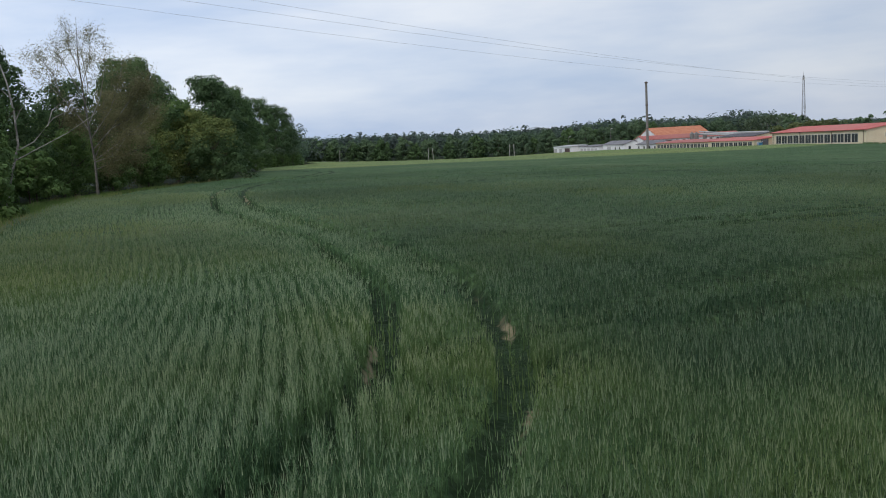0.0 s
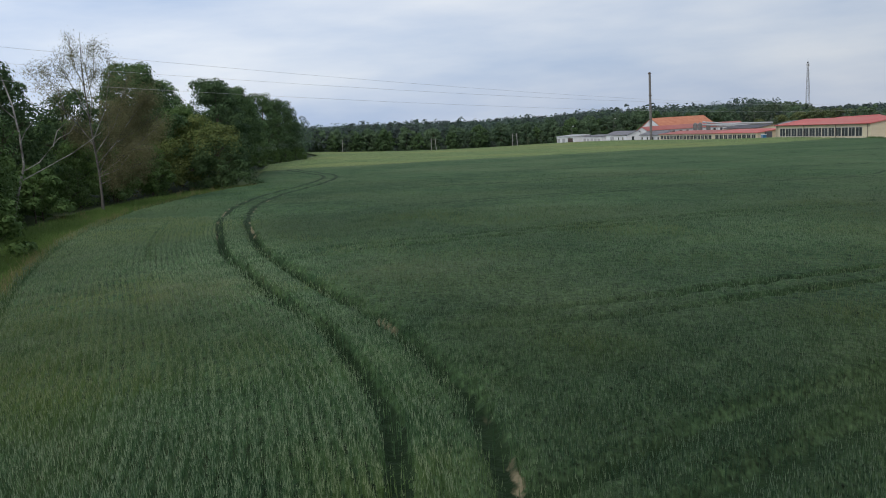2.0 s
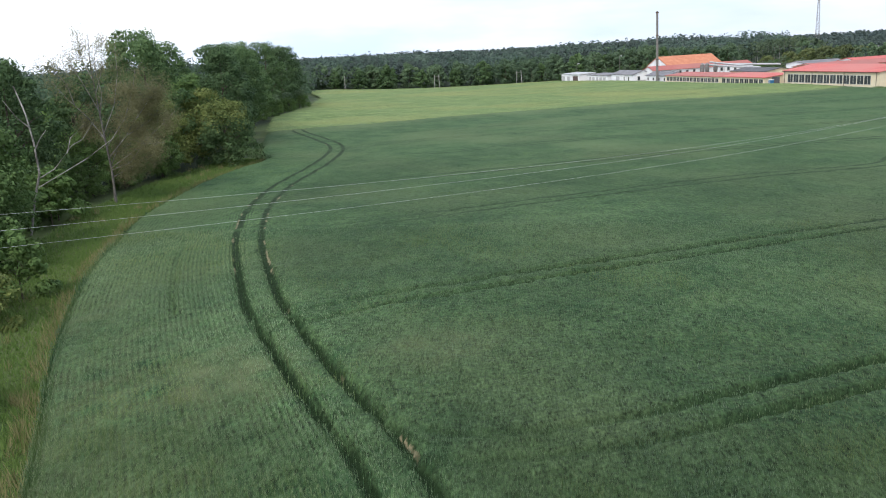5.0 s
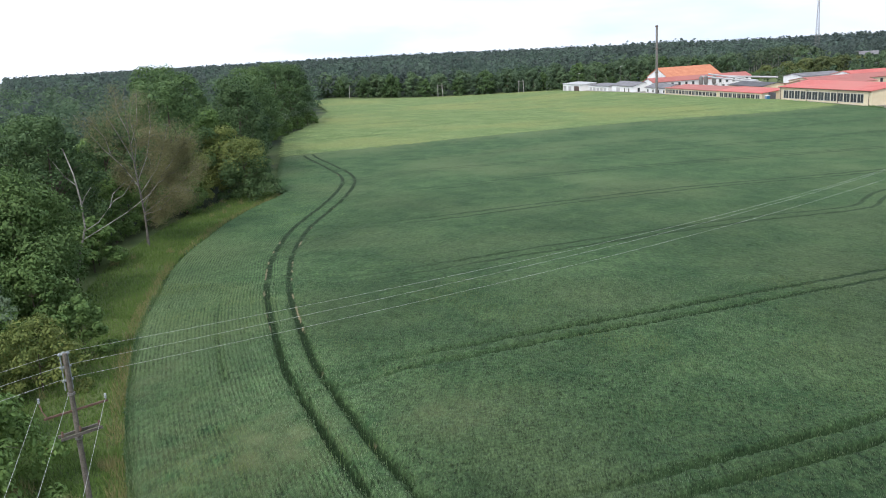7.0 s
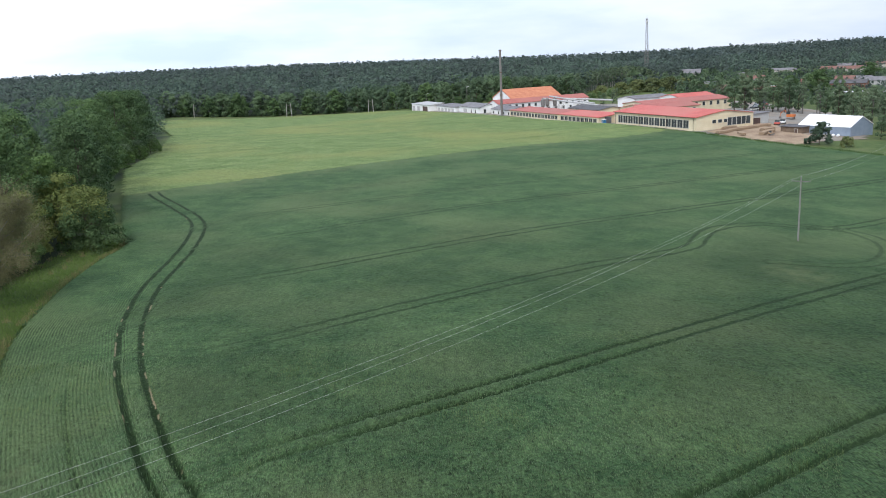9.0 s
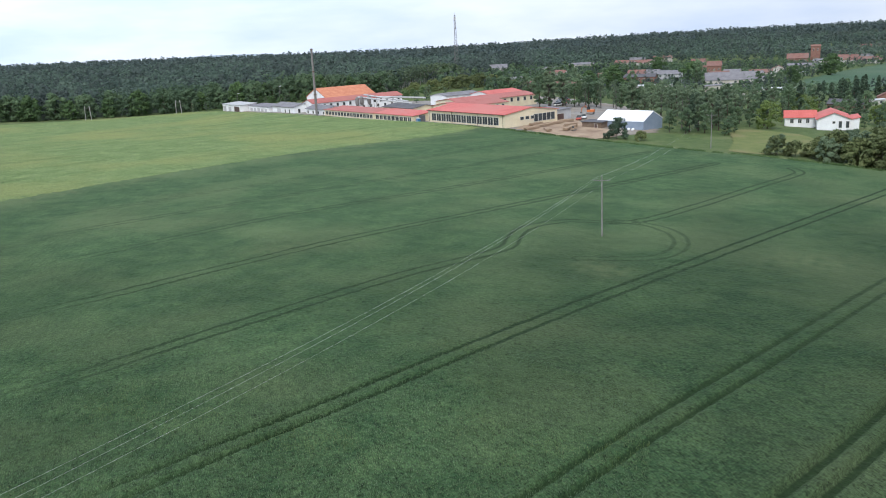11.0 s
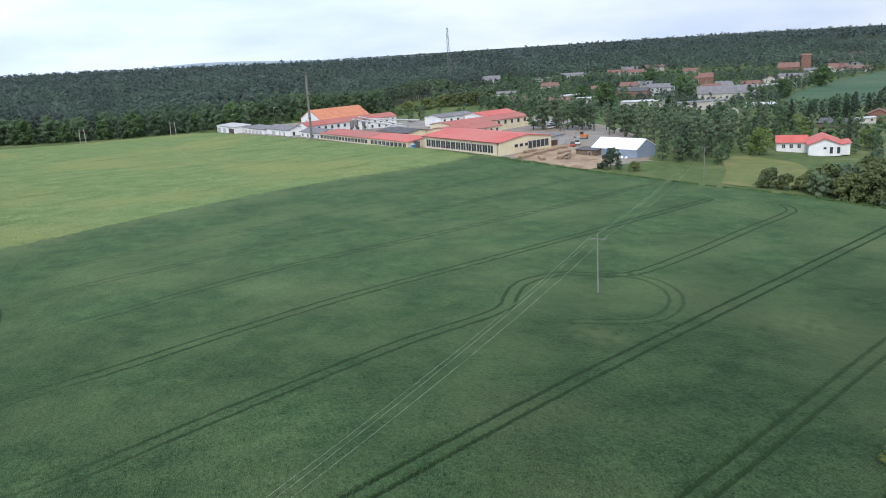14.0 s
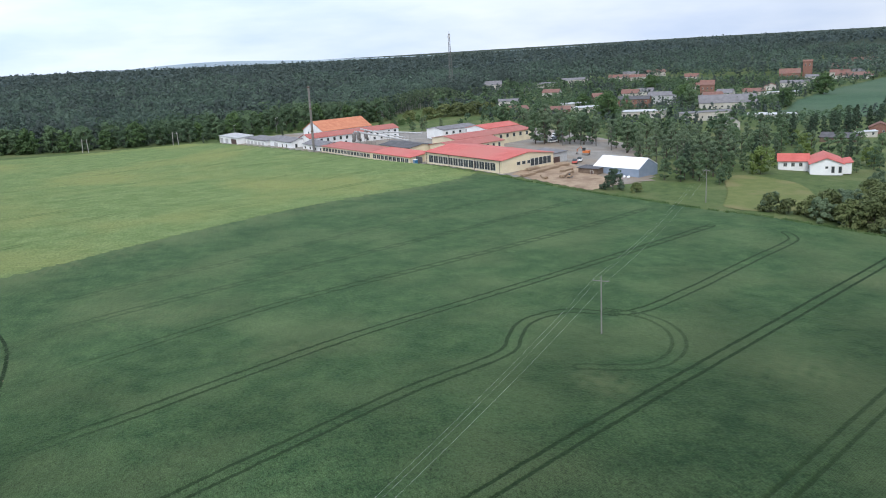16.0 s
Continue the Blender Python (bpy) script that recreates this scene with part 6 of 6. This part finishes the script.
def conveyor(a, b, wide):
    """A covered conveyor bridge on two trestles."""
    thing = tagged(new("conveyor_bridge"), "pale covered conveyor sloping over the yard", "conveyor")
    bm = bmesh.new()
    tube(bm, [a, b], [wide, wide], 8)
    part("tube", bm, GREYWALL, thing)
    for k in (0.3, 0.75):
        p = Vector(a).lerp(Vector(b), k)
        bm = bmesh.new()
        tube(bm, [(p.x - 0.6, p.y, -5.2), (p.x, p.y, p.z), (p.x + 0.6, p.y, -5.2)], [0.12, 0.12, 0.12], 5)
        part("trestle", bm, STEEL, thing)


def silo(x, y, h, rad):
    thing = tagged(new("dust_silo"), "dark steel dust silo with a conical foot", "silo")
    bm = bmesh.new()
    tube(bm, [(0, 0, 2.2), (0, 0, 3.2), (0, 0, h), (0, 0, h + 0.7)], [0.25, rad, rad, 0.2], 14)
    part("tank", bm, STEEL, thing)
    for k in range(4):
        bm = bmesh.new()
        tube(bm, [(rad * 0.8 * math.cos(k * 1.57), rad * 0.8 * math.sin(k * 1.57), -0.3), (rad * 0.8 * math.cos(k * 1.57), rad * 0.8 * math.sin(k * 1.57), 3.4)], [0.09, 0.09], 5)
        part("leg", bm, STEEL, thing)
    thing.matrix_world = pose(x, y, height1(x, y))


cabin()
p0, p1 = plant(118, 20, 0.8), plant(78, 20, -0.6)
conveyor(p0, p1, 0.35)
conveyor(plant(118, 23, 1.6), plant(86, 24, -0.4), 0.3)
conveyor(plant(112, 26, 0.6), plant(88, 34, 0.2), 0.35)
for a, b in ((112, 18), (114, 23), (109, 14)):
    sx, sy, _ = plant(a, b)
    silo(sx, sy, 5.6, 0.85)


def digger(x, y, turn, paint, label, scale=1.0):
    thing = tagged(new("excavator"), label, "excavator")
    for s in (-1, 1):
        bm = bmesh.new()
        tube(bm, [(-1.4, s * 0.9, 0.45), (1.4, s * 0.9, 0.45)], [0.45, 0.45], 8)
        part("track", bm, STEEL, thing)
    bm = bmesh.new()
    box(bm, -1.6, -1.1, 0.95, 1.2, 1.1, 1.9)
    part("body", bm, paint, thing)
    cab = bmesh.new()
    box(cab, 0.1, 0.1, 1.9, 1.3, 1.05, 3.0)
    part("cab", cab, PANE, thing)
    bm = bmesh.new()
    tube(bm, [(1.0, -0.3, 1.7), (2.2, -0.3, 3.4), (3.6, -0.3, 2.4), (3.9, -0.3, 0.9)], [0.22, 0.2, 0.17, 0.12], 6)
    part("boom", bm, paint, thing)
    bm = bmesh.new()
    box(bm, 3.5, -0.7, 0.4, 4.3, 0.1, 1.0)
    part("bucket", bm, STEEL, thing)
    thing.matrix_world = Matrix.LocRotScale((x, y, height1(x, y) + 0.06), Euler((0, 0, turn)), (scale,) * 3)


digger(139, 259, 2.4, MACHINE, "orange excavator working in the factory yard", 0.85)
digger(113.5, 221, 0.6, SAND, "small sand-coloured excavator on the earth heap", 0.42)


def car(x, y, turn, paint):
    thing = tagged(new("parked_car"), "small car parked in the factory yard", "car", "parked cars")
    bm = bmesh.new()
    box(bm, -2.1, -0.85, 0.35, 2.1, 0.85, 0.9)
    bmesh.ops.bevel(bm, geom=bm.edges[:], offset=0.12, segments=2, affect="EDGES")
    body = part("body", bm, paint, thing)
    bm = bmesh.new()
    v = [bm.verts.new(p) for p in ((-1.5, -0.75, 0.88), (1.2, -0.75, 0.88), (1.2, 0.75, 0.88), (-1.5, 0.75, 0.88), (-1.1, -0.62, 1.45), (0.5, -0.62, 1.45), (0.5, 0.62, 1.45), (-1.1, 0.62, 1.45))]
    for f in ((4, 5, 6, 7), (0, 1, 5, 4), (1, 2, 6, 5), (2, 3, 7, 6), (3, 0, 4, 7)):
        bm.faces.new([v[i] for i in f])
    part("cabin", bm, PANE, thing)
    for sx in (-1.3, 1.3):
        for sy in (-0.8, 0.8):
            bm = bmesh.new()
            tube(bm, [(sx, sy - 0.1, 0.32), (sx, sy + 0.1, 0.32)], [0.32, 0.32], 10)
            part("wheel", bm, DARKROOF, thing)
    thing.matrix_world = pose(x, y, height1(x, y) + 0.07, 0, 0, turn)


for k in range(12):
    car(146 + 1.6 * k + (k % 3), 300 + 2.9 * k, 20 + 8 * (k % 4), (WHITE, STEEL, REDROOF, WHITE, BLUEGREY, DARKROOF)[k % 6])
car(127, 244, 60, REDROOF)
car(130, 246.5, 60, WHITE)


def plank_pile(x, y, turn, n):
    thing = tagged(new("timber_stack"), "stack of pale sawn timber on bare earth", "timber stack")
    rr = np.random.default_rng(int(x * 7))
    for k in range(n):
        bm = bmesh.new()
        o = rr.uniform(-0.3, 0.3)
        box(bm, -2.5 + o, -0.8 + 0.32 * (k % 5), 0.1 + 0.22 * (k // 5), 2.5 + o, -0.52 + 0.32 * (k % 5), 0.3 + 0.22 * (k // 5))
        part("beam", bm, SAND, thing)
    thing.matrix_world = pose(x, y, height1(x, y) + 0.12, 0, 0, turn)


for x, y, a in ((108, 234, 30), (112, 236, 25), (116, 238.5, 20), (107, 225, 75), (113, 224, 50), (104.5, 231, 20), (110, 240, 24), (118, 232, 30), (121, 241, 15), (116, 227, 40)):
    plank_pile(x, y, a, 15)


def sack_heap(x, y):
    """Filled white sacks leaning on one another."""
    for k, (dx, dy, s) in enumerate(((0, 0, 0.65), (-0.7, 1.2, 0.6), (-1.3, 2.5, 0.68))):
        bm = bmesh.new()
        bmesh.ops.create_icosphere(bm, subdivisions=2, radius=0.75)
        for v in bm.verts:
            v.co = Vector((v.co.x * 1.05, v.co.y * 0.9, max(-0.1, v.co.z * 0.8 + 0.45 + 0.1 * math.sin(v.co.x * 5 + k)))) * s
        ob = tagged(part("bulk_sack", bm, TENTWHITE), "full white bulk sack beside the tent hall", "sack", "bulk sacks")
        ob.matrix_world = pose(x + dx, y + dy, height1(x + dx, y + dy) + 0.06, 0, 0, 40 * k)


sack_heap(128.8, 213.4)


def lamp_post(x, y, h):
    thing = tagged(new("street_lamp"), "thin grey street lamp behind the garages", "street lamp")
    bm = bmesh.new()
    tube(bm, [(0, 0, -0.3), (0, 0, h)], [0.09, 0.06], 6)
    part("post", bm, STEEL, thing)
    bm = bmesh.new()
    tube(bm, [(0, 0, h), (0.5, 0, h + 0.15), (1.1, 0, h + 0.15)], [0.06, 0.06, 0.12], 6)
    part("lamp_head", bm, WHITE, thing)
    thing.matrix_world = pose(x, y, height1(x, y))


lamp_post(33, 418, 7.5)
lamp_post(52, 408, 9.5)


def h_frame(x, y, twin):
    thing = tagged(new("forest_line_pole"), "pale twin wooden line poles at the forest's edge" if twin else "pale wooden line pole at the forest's edge", "power pole")
    for k in range(2 if twin else 1):
        bm = bmesh.new()
        tube(bm, [(k * 2.6, 0, -0.4), (k * 2.0 + 0.3, 0, 6.6)], [0.17, 0.13], 7)
        part("post", bm, CONCRETE, thing)
    if twin:
        bm = bmesh.new()
        box(bm, -0.2, -0.06, 5.6, 2.9, 0.06, 5.75)
        part("crossarm", bm, STEEL, thing)
    thing.matrix_world = pose(x, y, height1(x, y))


for x, y, twin in ((-84, 436, False), (-37, 428, True), (4, 430, True)):
    h_frame(x, y, twin)


# ---- standing wheat and long grass ----
def blades(name, label, pts, low, tall, wide, lean, mat, ears=None, seed=1, kind_name="wheat", leaves=0):
    """Thin upright blades, one long triangle each; ears as short kites."""
    rr = np.random.default_rng(seed)
    n = len(pts)
    z = height(pts[:, 0], pts[:, 1])
    h = rr.uniform(tall[0], tall[1], n) + 0.05 * waves(pts[:, 0], pts[:, 1], 3.0, 4)
    if kind_name == "wheat":
        h = h * (0.76 + 0.24 * smooth(16, 32, pts[:, 1]))
    a, b = rr.uniform(0, 2 * math.pi, n), rr.uniform(0, 2 * math.pi, n)
    side = np.stack([np.cos(a), np.sin(a), 0 * a], 1) * (wide * rr.uniform(0.7, 1.3, n))[:, None]
    foot = np.stack([pts[:, 0], pts[:, 1], z + low], 1)
    bow = np.abs(rr.normal(0, lean, n)) + lean * 0.3
    tip = foot + np.stack([np.cos(b) * bow, np.sin(b) * bow, h - low], 1)
    v = [np.stack([foot - side, foot + side, tip], 1)]
    for k in range(leaves):
        # a leaf that springs from the stalk and bends outwards
        at = foot + (tip - foot) * rr.uniform(0.35, 0.85, n)[:, None]
        c, out = rr.uniform(0, 2 * math.pi, n), rr.uniform(0.03, 0.11, n)
        across = np.stack([-np.sin(c), np.cos(c), 0 * c], 1) * (wide * rr.uniform(0.8, 1.3, n))[:, None]
        v.append(np.stack([at - across, at + across, at + np.stack([np.cos(c) * out, np.sin(c) * out, rr.uniform(0.02, 0.17, n)], 1)], 1))
    v = np.concatenate(v).reshape(-1, 3)
    tagged(part(name, me := mesh_of(name, v, np.arange(len(v)).reshape(-1, 3)), mat), label, kind_name, kind="stuff")
    mark(me, "crop_dark", np.tile(np.repeat(crop_dark(pts[:, 0], pts[:, 1]), 3), leaves + 1))
    if ears is not None:
        k = np.nonzero(rr.uniform(0, 1, n) < ears)[0]
        t, s = tip[k], side[k] * 1.1
        up = np.stack([np.cos(b[k]) * 0.02, np.sin(b[k]) * 0.02, np.full(len(k), 0.11)], 1) * rr.uniform(0.8, 1.3, len(k))[:, None]
        v = np.stack([t - s * 0.75, t + s * 0.75, t + up], 1).reshape(-1, 3)
        tagged(part("wheat_ears", me := mesh_of("wheat_ears", v, np.arange(3 * len(k)).reshape(-1, 3)), EAR), "pale green ears on the standing wheat", "wheat", kind="stuff")
        mark(me, "crop_dark", np.repeat(crop_dark(pts[k, 0], pts[k, 1]), 3))


MAIN = TRAMLINES[0]


def sown(y0, y1, per_metre, row, seed):
    """Points on drilled rows: along the verge west of the tractor's first lap, slantwise on its east."""
    rr = np.random.default_rng(seed)
    out = []
    for k in range(int(20 / row)):
        line = offset(WHEAT_WEST, row * (k + 0.5))
        line = line[(line[:, 1] > y0 - 4) & (line[:, 1] < y1 + 4)]
        if len(line) < 2:
            continue
        n = int(len(line) * 3 * per_metre)
        t = rr.uniform(0, len(line) - 1.001, n)
        i = t.astype(int)
        p = line[i] + (line[i + 1] - line[i]) * (t - i)[:, None]
        p = p + rr.normal(0, row * 0.21, (n, 2))
        out.append(p[p[:, 0] < np.interp(p[:, 1], MAIN[:, 1], MAIN[:, 0])])
    d, e = np.array([0.895, 0.446]), np.array([-0.446, 0.895])
    reach = 0.66 * y1 + 8
    n = int((2 * reach) * (y1 - y0 + reach) / row * per_metre)
    c = np.round(rr.uniform(y0 - reach, y1 + reach, n) / row) * row
    s = rr.uniform(-reach, reach, n)
    p = s[:, None] * d + c[:, None] * e + rr.normal(0, row * 0.26, (n, 2))
    lane = np.interp(p[:, 1], MAIN[:, 0] * 0 + MAIN[:, 1], MAIN[:, 0])
    out.append(p[p[:, 0] > lane])
    p = np.concatenate(out)
    p = p[(p[:, 1] > y0) & (p[:, 1] < y1) & (np.abs(p[:, 0]) < (0.56 * p[:, 1] + 1.6 if y1 < 30 else 0.62 * p[:, 1] + 3.5))]
    p = p[inside(p[:, 0], p[:, 1], WHEAT_AREA)]
    return p[(trodden(p[:, 0], p[:, 1], 0.9) < rr.uniform(0.05, 0.6, len(p))) | (rr.uniform(0, 1, len(p)) < 0.07)]


for y0, y1, per, row, wide, seed in ((5.5, 14, 190, 0.25, 0.0048, 1), (14, 28, 76, 0.25, 0.0085, 2), (28, 62, 30, 0.25, 0.017, 3), (62, 108, 3.8, 0.25, 0.045, 4)):
    blades("wheat_stalks", "standing blue-green wheat in drilled rows", sown(y0, y1, per, row, seed), 0.06, (0.54, 0.76), wide, 0.022, STALK, 0.6 if y0 < 28 else 0.5 if y0 < 60 else None, seed, leaves=2 if y0 < 10 else 1 if y0 < 20 else 0)
rr = np.random.default_rng(9)
edge_line = WHEAT_WEST[(WHEAT_WEST[:, 1] > 8) & (WHEAT_WEST[:, 1] < 116)]
t = rr.uniform(0, len(edge_line) - 1.001, 52000)
i = t.astype(int)
verge = edge_line[i] + (edge_line[i + 1] - edge_line[i]) * (t - i)[:, None]
verge = verge + np.stack([-0.9 * np.ones(len(t)), 0.25 * np.ones(len(t))], 1) * (rr.uniform(0, 1, len(t)) ** 1.2 * 8)[:, None]
tuft = waves(verge[:, 0], verge[:, 1], 2.5, 21)
far_off = np.hypot(verge[:, 0] - np.interp(verge[:, 1], WHEAT_WEST[:, 1], WHEAT_WEST[:, 0]), 0)
strawy = (tuft > 1.1) | ((far_off < 0.9) & (rr.uniform(0, 1, len(verge)) < 0.4) & (waves(verge[:, 0], verge[:, 1], 9, 22) > -0.6)) | ((verge[:, 1] < 34) & (tuft > 0.9))
blades("verge_grass", "long green grass on the field's verge", verge[~strawy], 0.0, (0.12, 0.42), 0.028, 0.16, VERGE, None, 11, "grass")
blades("dry_verge_grass", "tall dry straw-coloured grass on the verge", verge[strawy], 0.0, (0.3, 0.8), 0.02, 0.2, STRAW, None, 12, "grass")

t = rr.uniform(0, len(EAST) - 1.001, 26000)
i = t.astype(int)
margin = EAST[i] + (EAST[i + 1] - EAST[i]) * (t - i)[:, None] + rr.normal(0, 0.55, (26000, 2)) + 0.6
margin = margin[(margin[:, 1] > 100) & (waves(margin[:, 0], margin[:, 1], 7, 27) > -0.5)]
blades("margin_grass", "dark rank grass along the field's far margin", margin, 0.0, (0.5, 1.1), 0.07, 0.2, LEAF_OAK, None, 13, "grass")
